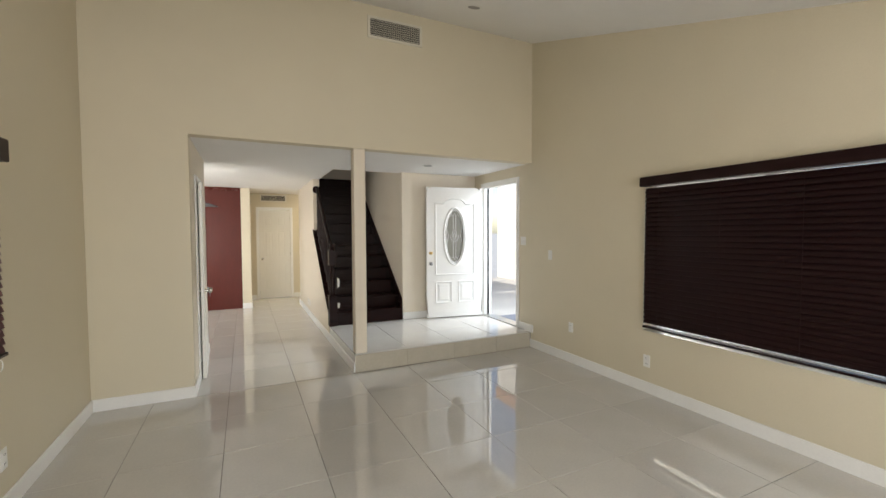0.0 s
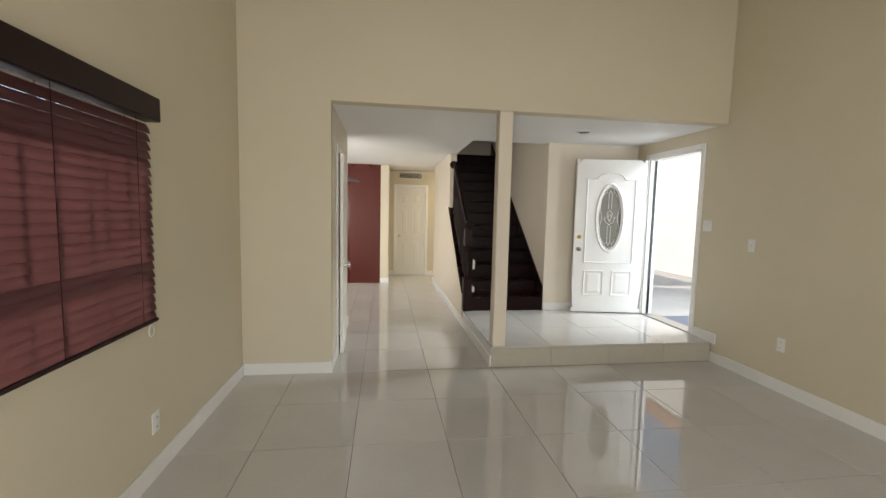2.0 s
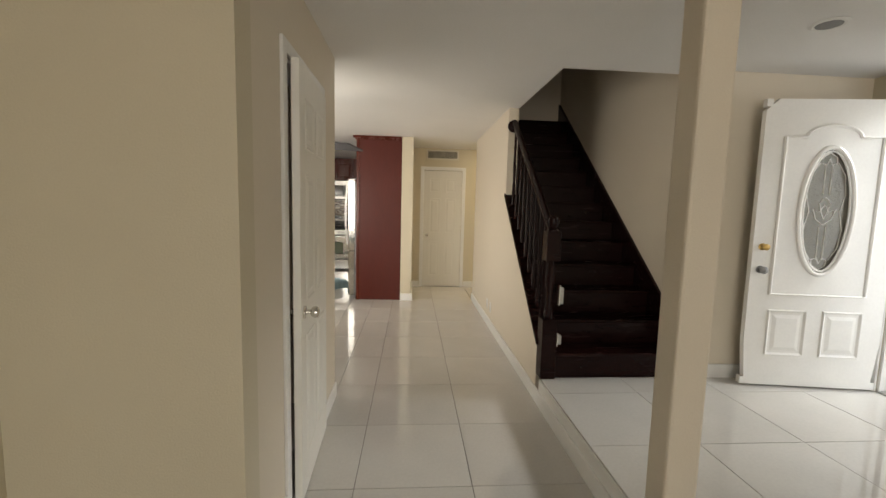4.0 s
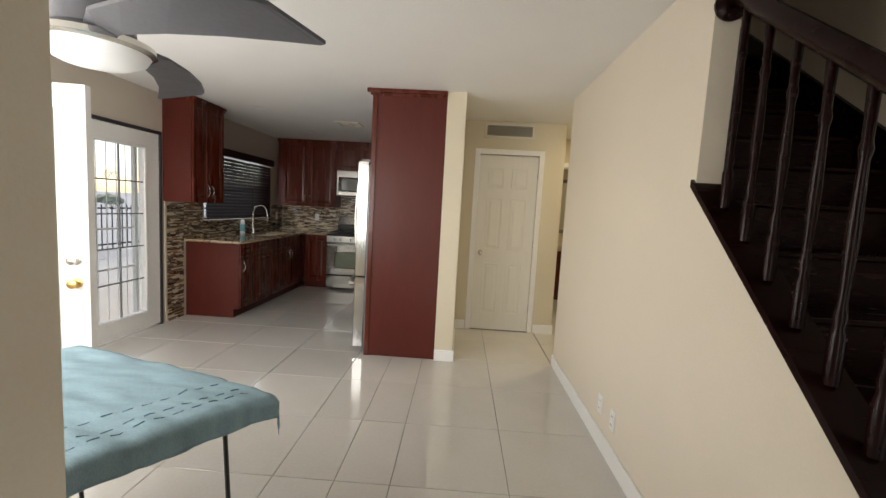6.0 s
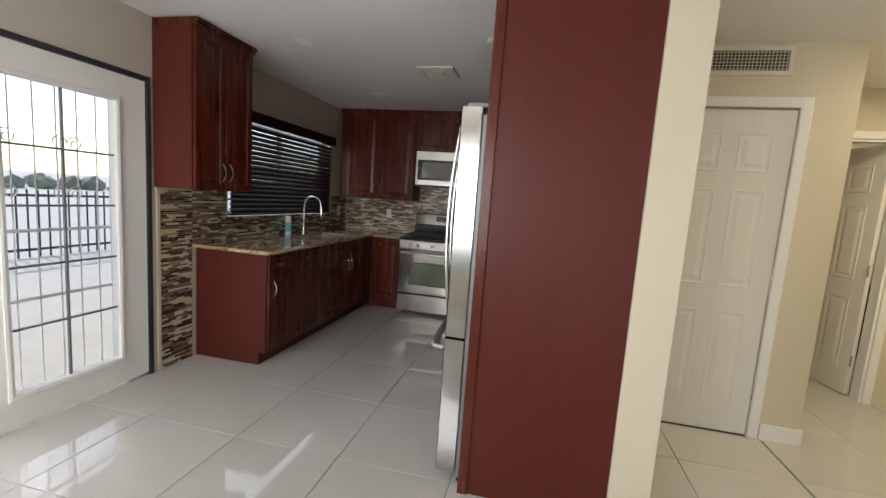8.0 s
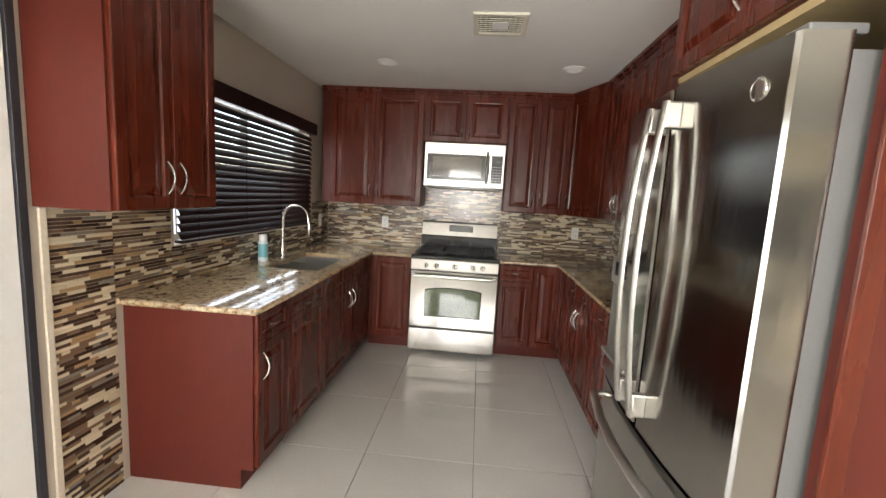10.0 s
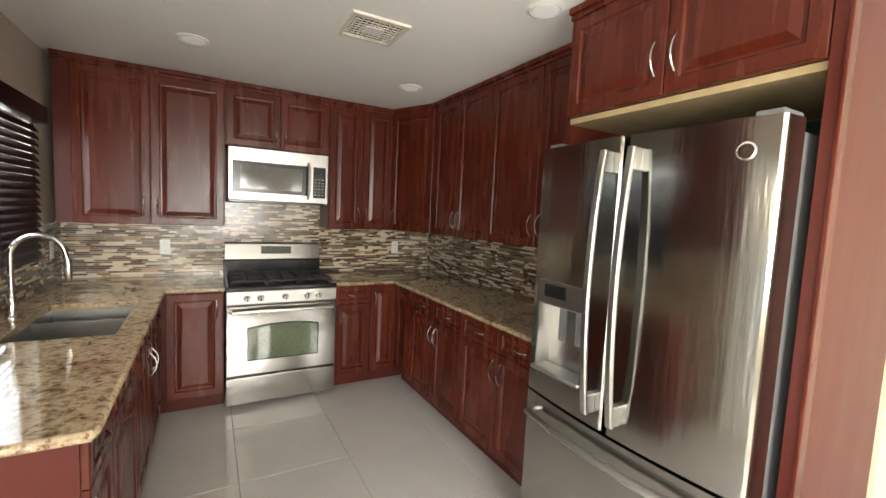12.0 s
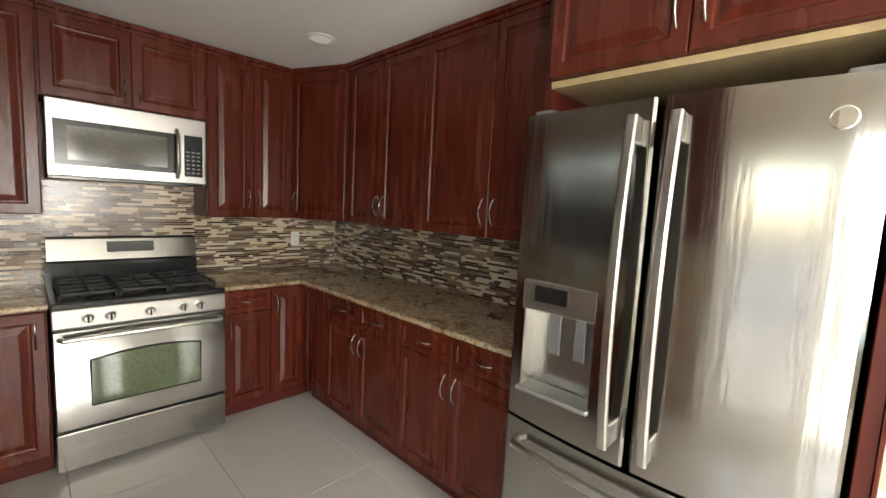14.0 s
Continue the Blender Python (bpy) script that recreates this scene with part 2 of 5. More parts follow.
def add_box(bm, lo, hi, bevel=0.0):
    lo, hi = Vector(lo), Vector(hi)
    r = bmesh.ops.create_cube(bm, size=1, matrix=Matrix.Translation((lo + hi) / 2) @ Matrix.Diagonal((*(hi - lo), 1)))
    if bevel:
        vs = r["verts"]
        es = list({e for v in vs for e in v.link_edges})
        bmesh.ops.bevel(bm, geom=es, offset=bevel, segments=2, profile=0.5, affect="EDGES")
    return bm


def boxes(*pairs, bevel=0.0):
    bm = bmesh.new()
    for lo, hi in pairs:
        add_box(bm, lo, hi, bevel)
    return bm


def box(name, lo, hi, material, parent=None, bevel=0.003, label=""):
    return part(name, boxes((lo, hi), bevel=bevel), material, parent, label)


def tube(points, r, sides=8, closed=False, r2=None):
    """A round bar along points; r2 makes it oval."""
    bm = bmesh.new()
    pts = [Vector(p) for p in points]
    n = len(pts)
    rings = []
    # one reference for the whole bar: the normal of its plane
    span = max(((p - pts[0]) for p in pts), key=lambda w: w.length)
    nrm = max((span.cross(p - pts[0]) for p in pts), key=lambda w: w.length)
    if nrm.length < 1e-6:
        nrm = span.cross(Vector((0, 0, 1)) if abs(span.normalized().z) < 0.9 else Vector((1, 0, 0)))
    nrm.normalize()
    for i, p in enumerate(pts):
        a = pts[i - 1] if (i or closed) else p
        b = pts[(i + 1) % n] if (i < n - 1 or closed) else p
        d = (b - a).normalized()
        u = (nrm - d * nrm.dot(d)).normalized()
        v = d.cross(u).normalized()
        rings.append([bm.verts.new(p + u * math.cos(2 * math.pi * k / sides) * r + v * math.sin(2 * math.pi * k / sides) * (r2 or r)) for k in range(sides)])
    m = n if closed else n - 1
    for i in range(m):
        A, B = rings[i], rings[(i + 1) % n]
        for k in range(sides):
            bm.faces.new((A[k], A[(k + 1) % sides], B[(k + 1) % sides], B[k]))
    if not closed:
        bm.faces.new(rings[0])
        bm.faces.new(rings[-1])
    return bm


def lathe(profile, base=(0, 0, 0), axis="z", sides=16):
    """A turned body from (radius, height) pairs."""
    bm = bmesh.new()
    rings = []
    for r, h in profile:
        rings.append([bm.verts.new((max(r, 1e-4) * math.cos(2 * math.pi * k / sides), max(r, 1e-4) * math.sin(2 * math.pi * k / sides), h)) for k in range(sides)])
    for A, B in zip(rings, rings[1:]):
        for k in range(sides):
            bm.faces.new((A[k], A[(k + 1) % sides], B[(k + 1) % sides], B[k]))
    bm.faces.new(rings[0])
    bm.faces.new(rings[-1])
    turn = {"z": Matrix.Identity(4), "-z": pose(0, 0, 0, 180), "x": pose(0, 0, 0, 0, 90), "-x": pose(0, 0, 0, 0, -90), "y": pose(0, 0, 0, -90), "-y": pose(0, 0, 0, 90)}[axis]
    bm.transform(Matrix.Translation(base) @ turn)
    return bm


def ring_panel(w, h, profile):
    """A board of width w (local x), height h (local z), face towards local -y; profile: (inset, depth towards the face)."""
    bm = bmesh.new()
    rings = []
    for i, d in profile:
        i = min(i, w * 0.48, h * 0.48)
        rings.append([bm.verts.new(p) for p in ((i, -d, i), (w - i, -d, i), (w - i, -d, h - i), (i, -d, h - i))])
    for A, B in zip(rings, rings[1:]):
        for k in range(4):
            bm.faces.new((A[k], A[(k + 1) % 4], B[(k + 1) % 4], B[k]))
    bm.faces.new(rings[0])
    bm.faces.new(rings[-1])
    return bm


RAISED = [(0, 0), (0, 0.017), (0.004, 0.02), (0.05, 0.02), (0.056, 0.012), (0.066, 0.011), (0.092, 0.019), (0.097, 0.020)]
DRAWER = [(0, 0), (0, 0.017), (0.004, 0.02), (0.03, 0.02), (0.035, 0.013), (0.041, 0.013), (0.054, 0.02)]
# turns a board facing local -y so that it faces the named way; u runs along local x
FACING = {"-y": pose(0, 0, 0), "-x": pose(0, 0, 0, 0, 0, -90), "+x": pose(0, 0, 0, 0, 0, 90), "+y": pose(0, 0, 0, 0, 0, 180)}


def front(name, facing, a, b, z0, z1, plane, profile, material, parent, gap=0.002):
    """A door or drawer front from a to b along the cabinet's face; plane is the coordinate of the carcase's face."""
    w, h = abs(b - a) - 2 * gap, z1 - z0 - 2 * gap
    bm = ring_panel(w, h, profile)
    lo, hi = min(a, b) + gap, max(a, b) - gap
    start = {"-y": (lo, plane), "-x": (plane, hi), "+x": (plane, lo), "+y": (hi, plane)}[facing]
    bm.transform(Matrix.Translation((start[0], start[1], z0 + gap)) @ FACING[facing])
    return part(name, bm, material, parent)


def bow(parent, facing, u, z, plane, length=0.11, upright=True, stand=0.028):
    """An arched nickel pull on a face."""
    out = {"-y": Vector((0, -1, 0)), "-x": Vector((-1, 0, 0)), "+x": Vector((1, 0, 0))}[facing]
    along = Vector((0, 0, 1)) if upright else (Vector((1, 0, 0)) if facing == "-y" else Vector((0, 1, 0)))
    c = Vector((u, plane, z)) if facing == "-y" else Vector((plane, u, z))
    pts = []
    for i in range(11):
        s = i / 10 * 2 - 1
        pts.append(c + along * s * length / 2 + out * (stand * (1 - s * s) - 0.002))
    return smooth(part("handle", tube(pts, 0.0045, 8, r2=0.006), CHROME, parent, "arched brushed nickel handle"))

# ---- structure ----
CZ = 2.42      # low ceiling
KX0, KX1, KY1 = -2.98, 0.0, 13.47


def wall(name, axis, face, back, a, b, z0, z1, material, holes=()):
    """A wall across axis from face to back, along the other axis from a to b, with holes (a0, a1, z0, z1)."""
    bm = bmesh.new()
    cuts = sorted({a, b, *[h[0] for h in holes], *[h[1] for h in holes]})
    lo, hi = min(face, back), max(face, back)
    for p, q in zip(cuts, cuts[1:]):
        mid = (p + q) / 2
        spans = [(z0, z1)]
        for h in holes:
            if h[0] < mid < h[1]:
                spans = [s for t in spans for s in ((t[0], max(t[0], min(t[1], h[2]))), (min(t[1], max(t[0], h[3])), t[1])) if s[1] - s[0] > 1e-4]
        for s0, s1 in spans:
            if axis == "x":
                add_box(bm, (lo, p, s0), (hi, q, s1))
            else:
                add_box(bm, (p, lo, s0), (q, hi, s1))
    ob = part(name, bm, material)
    return tagged(ob, material.name + " on a plastered wall", "wall", kind="structure")


# living room
LWIN = (1.90, 3.75, 0.885, 1.95)
RWIN = (1.50, 3.44, 0.585, 1.98)
FD = (5.47, 6.36, 0.2, 2.22)
wall("wall_living_left", "x", -1.15, -1.30, -1.3, 5.15, 0, 4.2, PAINT, [LWIN])
wall("wall_living_right", "x", 3.46, 3.61, -1.3, 6.63, 0, 4.2, PAINT, [RWIN, FD])
# the rear hole is unseen, added only to hold the fill lamp
wall("wall_living_rear", "y", -1.30, -1.45, -1.30, 3.61, 0, 2.7, PAINT, [(-1.05, 2.45, 0.38, 2.32)])
wall("wall_living_end", "y", 5.15, 5.28, -1.30, 3.46, 0, 4.2, PAINT, [(-0.39, 3.46, 0, CZ)])
bm = bmesh.new()
vs = [bm.verts.new((x, y, z + d)) for d in (0, 0.12) for x in (-1.3, 3.6) for y, z in ((-1.4, 2.44), (0.5, 2.44), (5.16, 3.955))]
for q in ((0, 1, 4, 3), (1, 2, 5, 4), (6, 7, 10, 9), (7, 8, 11, 10), (0, 3, 9, 6), (2, 8, 11, 5), (0, 1, 7, 6), (1, 2, 8, 7), (3, 4, 10, 9), (4, 5, 11, 10)):
    bm.faces.new([vs[i] for i in q])
tagged(part("ceiling_living", bm, CEIL), "white painted sloping living room ceiling", "ceiling", kind="structure")

# entry, stair and hall
wall("wall_entry_back", "y", 6.63, 6.75, 2.20, 3.61, 0, CZ, PAINT_CREAM)
wall("wall_stair_right", "x", 2.20, 2.32, 6.75, 9.75, 0, 4.6, PAINT_CREAM)
wall("wall_stair_far", "y", 9.62, 9.75, 1.21, 2.20, 2.3, 4.6, PAINT_CREAM)
wall("wall_stair_upper_left", "x", 1.21, 1.11, 6.75, 9.75, CZ + 0.14, 4.6, PAINT_CREAM)
wall("wall_stair_upper_front", "y", 6.75, 6.65, 1.11, 2.32, CZ + 0.14, 4.6, PAINT_CREAM)
tagged(box("ceiling_stairwell", (1.1, 6.6, 4.6), (2.35, 9.8, 4.7), CEIL, bevel=0), "white stairwell ceiling", "ceiling", kind="structure")
wall("wall_hall_left", "x", -0.39, -0.50, 5.28, 6.80, 0, CZ, PAINT_CREAM, [(5.64, 6.34, 0, 2.05)])
wall("wall_closet_back", "x", -1.15, -1.30, 5.28, 6.80, 0, CZ, PAINT_CREAM)
wall("wall_dining_near", "y", 6.80, 6.68, -3.1, -0.50, 0, CZ, PAINT_CREAM, [(-2.7, -0.9, 0.85, 2.05)])
# hall wall with the sloping knee wall under the balustrade
bm = bmesh.new()
prof = [(6.72, 0), (10.05, 0), (10.05, CZ), (7.97, CZ), (7.97, 1.52), (6.72, 0.43)]
A = [bm.verts.new((1.11, y, z)) for y, z in prof]
B = [bm.verts.new((1.21, y, z)) for y, z in prof]
bm.faces.new(A), bm.faces.new(B)
for i in range(6):
    bm.faces.new((A[i], A[(i + 1) % 6], B[(i + 1) % 6], B[i]))
tagged(part("wall_hall_right", bm, PAINT_CREAM), "cream hall wall with sloping stair knee wall", "wall", kind="structure")
wall("wall_corridor_near", "y", 10.05, 9.93, 1.21, 3.6, 0, CZ, PAINT)
wall("wall_corridor_end", "x", 3.6, 3.7, 9.93, 13.7, 0, CZ, PAINT)
wall("wall_hall_end", "y", 11.07, 11.19, 0.167, 1.31, 0, CZ, PAINT, [(0.355, 1.025, 0, 2.05)])
wall("wall_corridor_side", "x", 1.31, 1.20, 11.19, 12.0, 0, CZ, PAINT)
wall("wall_bathroom", "y", 12.0, 12.1, 1.20, 3.6, 0, CZ, PAINT, [(1.50, 2.24, 0, 2.05)])
wall("wall_bathroom_left", "x", 1.30, 1.20, 12.1, 13.7, 0, CZ, PAINT)
wall("wall_bathroom_back", "y", 13.6, 13.7, 1.30, 3.6, 0, CZ, PAINT)
# kitchen and dining
FR = (8.46, 10.50, 0, 2.03)
KW = (11.22, 12.96, 1.10, 1.97)
# the last hole is invented, unseen, for the dining fill lamp
wall("wall_kitchen_left", "x", KX0, KX0 - 0.15, 6.68, 13.62, 0, CZ, PAINT_SHADED, [FR, KW, (6.95, 8.25, 0.82, 2.07)])
wall("wall_kitchen_back", "y", KY1, KY1 + 0.15, KX0, 0.167, 0, CZ, PAINT_SHADED)
wall("wall_kitchen_right", "x", KX1, 0.167, 9.97, KY1, 0, CZ, PAINT)

bm = boxes(((-3.13, 6.68, CZ), (1.21, 13.7, CZ + 0.14)), ((-1.30, 5.28, CZ), (1.21, 6.68, CZ + 0.14)), ((1.21, 5.28, CZ), (3.61, 6.75, CZ + 0.14)),
           ((1.21, 9.75, CZ), (3.7, 13.7, CZ + 0.14)))
tagged(part("ceiling", bm, CEIL), "white textured flat ceiling", "ceiling", kind="structure")

# floor bed, landing and outside ground
floor = tagged(box("floor", (-3.13, -1.45, -0.2), (3.7, 13.7, -0.006), GROUT, bevel=0), "pale polished porcelain tile floor with grey joints", "floor", kind="structure")
landing = tagged(box("landing", (1.115, 5.155, -0.006), (3.46, 6.63, 0.188), GROUT, bevel=0), "raised tiled entry landing one step high", "landing", kind="structure")
tagged(box("ground", (-400, -400, -0.5), (400, 400, -0.22), CONC, bevel=0), "pale concrete ground outside", "ground", kind="structure")
tagged(box("patio", (-9, 3, -0.21), (-3.14, 16, -0.03), CONC, bevel=0.01), "sunlit pale concrete patio slab", "patio", kind="structure")
tagged(box("porch", (3.62, 3.6, -0.21), (7.3, 11.4, 0.14), CONC, bevel=0.01), "concrete entry porch slab", "porch", kind="structure")
tagged(box("porch_wall", (7.0, 3.6, 0.142), (7.15, 11.4, 3.25), STUCCO, bevel=0.01), "pale stucco porch side wall", "wall", kind="structure")
tagged(box("porch_beam", (6.95, 3.6, 3.252), (7.2, 11.4, 3.6), TERRA, bevel=0.01), "terracotta painted porch beam", "beam", kind="structure")
tagged(box("door_mat", (3.75, 5.5, 0.142), (4.5, 6.4, 0.155), MATG, bevel=0.004), "blue grey fibre mat outside the front door", "mat")


def baseboard(pairs):
    """Boards along walls; each: (x0, y0, x1, y1) of the plan, height from z."""
    for x0, y0, x1, y1, z in pairs:
        bm = boxes(((x0, y0, z), (x1, y1, z + 0.105)))
        top = [e for e in bm.edges if all(v.co.z > z + 0.1 for v in e.verts)]
        bmesh.ops.bevel(bm, geom=top, offset=0.006, segments=2, profile=0.5, affect="EDGES")
        tagged(part("baseboard", bm, WHITE), "white painted wooden baseboard", "baseboard", kind="structure")


T = 0.014
baseboard([(-1.15, -1.3, -1.15 + T, 5.15, 0), (3.46 - T, -1.3, 3.46, 5.15, 0), (-1.15 + T, 5.15 - T, -0.39, 5.15, 0),
           (-0.39, 5.15 - T, -0.39 + T, 5.575, 0), (-0.39, 6.405, -0.39 + T, 6.80, 0), (1.11 - T, 6.63, 1.11, 10.05, 0),
           (1.11 - T, 5.155, 1.113, 6.63, 0.0), (3.46 - T, 5.10, 3.46, 5.40, 0.19),
           (2.20, 6.63 - T, 3.44, 6.63, 0.2), (0.167, 11.07 - T, 0.29, 11.07, 0), (1.09, 11.07 - T, 1.31 + T, 11.07, 0),
           (1.31, 11.07, 1.31 + T, 12.0, 0), (0.0, 9.97 - T, 0.167 + T, 9.97, 0), (0.167, 9.97, 0.167 + T, 11.056, 0), (1.11, 10.05, 3.6, 10.05 + T, 0)])
tagged(box("landing_side", (1.107, 5.156, 0.1055), (1.1145, 6.63, 0.187), WHITE, bevel=0), "white painted side of the raised landing", "trim", kind="structure")
# tiled step face of the landing and its column
col = thing("column", (1.18, 5.21, 0.2), "slim square cream plastered column on the landing", "column", kind="structure")
box("shaft", (1.118, 5.152, 0.2), (1.248, 5.278, CZ), PAINT_CREAM, col, 0.012)


def casing(name, axis, face, a, b, ztop, out, material=WHITE, w=0.058, z0=0.0, d=0.016):
    """Trim boards round an opening; out is +1 or -1, the way the wall faces."""
    t = thing(name, (face, a, z0) if axis == "x" else (a, face, z0), "white painted wooden door casing", "door casing", kind="structure")
    f0, f1 = sorted((face, face + out * d))
    for nm, p, q, s0, s1 in (("side_casing", a - w, a, z0, ztop + w), ("side_casing", b, b + w, z0, ztop + w), ("head_casing", a, b, ztop, ztop + w)):
        lo, hi = ((f0, p, s0), (f1, q, s1)) if axis == "x" else ((p, f0, s0), (q, f1, s1))
        box(nm, lo, hi, material, t, 0.004)
    return t


casing("trim", "x", -0.39, 5.64, 6.34, 2.05, 1)
casing("trim", "y", 11.07, 0.355, 1.025, 2.05, -1)
casing("trim", "y", 12.0, 1.50, 2.24, 2.05, -1)
casing("trim", "x", 3.46, FD[0], FD[1], FD[3], -1, z0=0.2)


def jamb(axis, f0, f1, a, b, z0, ztop, material, d=0.018):
    t = thing("door_frame", (f0, a, z0) if axis == "x" else (a, f0, z0), "painted door jamb lining the opening", "door frame", kind="structure")
    for nm, p, q, s0, s1 in (("jamb", a, a + d, z0, ztop), ("jamb", b - d, b, z0, ztop), ("head", a + d, b - d, ztop - d, ztop)):
        lo, hi = ((f0, p, s0), (f1, q, s1)) if axis == "x" else ((p, f0, s0), (q, f1, s1))
        box(nm, lo, hi, material, t, 0.002)


jamb("x", 3.462, 3.60, FD[0], FD[1], FD[2], FD[3], WHITE)
jamb("x", -0.498, -0.392, 5.64, 6.34, 0, 2.05, WHITE)
jamb("y", 12.003, 12.097, 1.50, 2.24, 0, 2.05, WHITE)
jamb("x", KX0 - 0.148, KX0 + 0.012, FR[0], FR[1], 0.0, FR[3], BRONZE, 0.03)
sill = thing("threshold", (3.53, 5.9, 0.2), "aluminium front door threshold", "threshold", kind="structure")
box("plate", (3.45, FD[0] + 0.02, 0.2), (3.62, FD[1] - 0.02, 0.215), STEELB, sill)
box("weatherstrip", (3.52, FD[1] - 0.035, 0.216), (3.545, FD[1] - 0.0185, 2.2), BLACK, sill)


# ---- doors ----
def panel_door(name, loc, rz, w, h, label, knob_u, knob_z=0.92, material=DOORW, side=-1, kmat=CHROME):
    """Six-panel slab in local axes: hinge at the origin, width along +x, visible face towards side*y."""
    d = thing(name, loc, label, "door", kind="structure", rz=rz, local=True)
    slab = part("slab", boxes(((0, -0.0175, 0.008), (w, 0.0175, h)), bevel=0.003), material, d)
    mid = w / 2
    for u0, u1 in ((0.105, mid - 0.045), (mid + 0.045, w - 0.105)):
        for z0, z1 in ((0.2, 0.80), (0.96, 1.56), (1.67, 1.90)):
            for s in (-1, 1):
                bm = ring_panel(u1 - u0, z1 - z0, [(0, 0), (0.004, 0.005), (0.014, 0.001), (0.03, 0.001), (0.05, 0.006)])
                bm.transform(Matrix.Translation((u0 if s < 0 else u1, s * 0.0172, z0)) @ (FACING["-y"] if s < 0 else FACING["+y"]))
                part("raised_panel", bm, material, slab)
    for s in (-1, 1):
        bm = lathe([(0.03, 0), (0.03, 0.006), (0.012, 0.01), (0.011, 0.03), (0.022, 0.036), (0.028, 0.05), (0.024, 0.064), (0.008, 0.07)], (knob_u, s * 0.017, knob_z), "-y" if s < 0 else "y")
        smooth(part("knob", bm, kmat, slab, "round satin metal knob"))
    for z in (0.25, 1.0, 1.8):
        smooth(part("hinge", lathe([(0.007, 0), (0.007, 0.09)], (-0.004, side * 0.02, z), "z", 10), kmat, slab))
    return d


panel_door("door_1", (1.022, 11.095, 0), 180, 0.664, 2.04, "closed cream six-panel closet door under a vent", 0.60, side=1)
panel_door("door_2", (-0.374, 6.335, 0), -87.6, 0.69, 2.04, "white six-panel closet door standing slightly ajar", 0.63, side=-1)
panel_door("door_3", (2.215, 12.12, 0), 102, 0.70, 2.04, "cream six-panel bathroom door standing open", 0.64, side=1)

# front door with an oval leaded light
fd = thing("front_door", (3.435, 6.375, 0.215), "white panelled front door with oval leaded glass standing open", "door", kind="structure", rz=171.6, local=True)
W, Hh, oc, oa, ob_ = 0.905, 1.99, Vector((0.455, 0, 1.24)), 0.165, 0.425
bm = bmesh.new()
N = 48
loops = []
for y in (-0.021, 0.021):
    o_in, o_out = [], []
    for k in range(N):
        a = 2 * math.pi * (k + 0.5) / N
        c, s = math.cos(a), math.sin(a)
        o_in.append(bm.verts.new((oc.x + oa * c, y, oc.z + ob_ * s)))
        tt = min(((W - oc.x) if c > 0 else oc.x) / max(abs(c), 1e-6), ((Hh - oc.z) if s > 0 else oc.z) / max(abs(s), 1e-6))
        o_out.append(bm.verts.new((oc.x + tt * c, y, oc.z + tt * s)))
    loops.append((o_in, o_out))
    for k in range(N):
        bm.faces.new((o_in[k], o_in[(k + 1) % N], o_out[(k + 1) % N], o_out[k]))
for j in (0, 1):
    for k in range(N):
        bm.faces.new((loops[0][j][k], loops[0][j][(k + 1) % N], loops[1][j][(k + 1) % N], loops[1][j][k]))
slab = part("slab", bm, WHITE, fd)
cor = boxes(*[((x0, -0.021, z0), (x1, 0.021, z1)) for x0, x1, z0, z1 in ((0, 0.04, 0, 0.05), (W - 0.04, W, 0, 0.05), (0, 0.04, Hh - 0.05, Hh), (W - 0.04, W, Hh - 0.05, Hh))])
bmesh.ops.scale(cor, verts=cor.verts, vec=(1, 0.99, 1))
part("corner_block", cor, WHITE, slab)
ov = lambda f: [(oc.x + oa * f * math.cos(2 * math.pi * k / 40), 0.021, oc.z + (ob_ + oa * (f - 1)) * math.sin(2 * math.pi * k / 40)) for k in range(40)]
smooth(part("oval_frame", tube(ov(1.06), 0.016, 8, True), WHITE, slab))
smooth(part("oval_bead", tube(ov(0.90), 0.007, 6, True), WHITE, slab))
bm = bmesh.new()
f0 = [bm.verts.new((oc.x + oa * math.cos(2 * math.pi * k / 40), -0.004, oc.z + ob_ * math.sin(2 * math.pi * k / 40))) for k in range(40)]
f1 = [bm.verts.new(v.co + Vector((0, 0.008, 0))) for v in f0]
bm.faces.new(f0), bm.faces.new(f1)
for k in range(40):
    bm.faces.new((f0[k], f0[(k + 1) % 40], f1[(k + 1) % 40], f1[k]))
pane = part("pane", bm, LEADED, slab, "grey obscure leaded oval glass")


def came(points):
    return smooth(part("came", tube([(oc.x + u, 0.006, oc.z + v) for u, v in points], 0.0035, 5), WHITE, pane))


for s in (-1, 1):
    came([(s * 0.02, -0.33), (s * 0.022, -0.1)])
    came([(s * 0.02, 0.12), (s * 0.022, 0.32)])
    came([(0, -0.09), (s * 0.05, -0.05), (s * 0.075, 0.02), (s * 0.03, 0.0), (0, 0.05)])
    came([(0, 0.1), (s * 0.035, 0.06), (s * 0.02, 0.0), (0, -0.05)])
    for e in (-1, 1):
        came([(0, e * 0.40), (s * 0.045, e * 0.37), (s * 0.05, e * 0.33), (s * 0.015, e * 0.32), (0, e * 0.36)])
        came([(s * 0.10, e * 0.0), (s * 0.125, e * 0.12), (s * 0.11, e * 0.25), (s * 0.06, e * 0.33)])
arch = [(0.14, 0.66), (W - 0.14, 0.66), (W - 0.14, 1.74), (W - 0.27, 1.74)]
arch += [(oc.x + 0.17 * math.cos(a), 1.745 + 0.075 * math.sin(a)) for a in [math.pi * k / 10 for k in range(11)]]
arch += [(0.27, 1.74), (0.14, 1.74)]
smooth(part("moulding", tube([(u, 0.021, v) for u, v in arch], 0.013, 6, True), WHITE, slab))
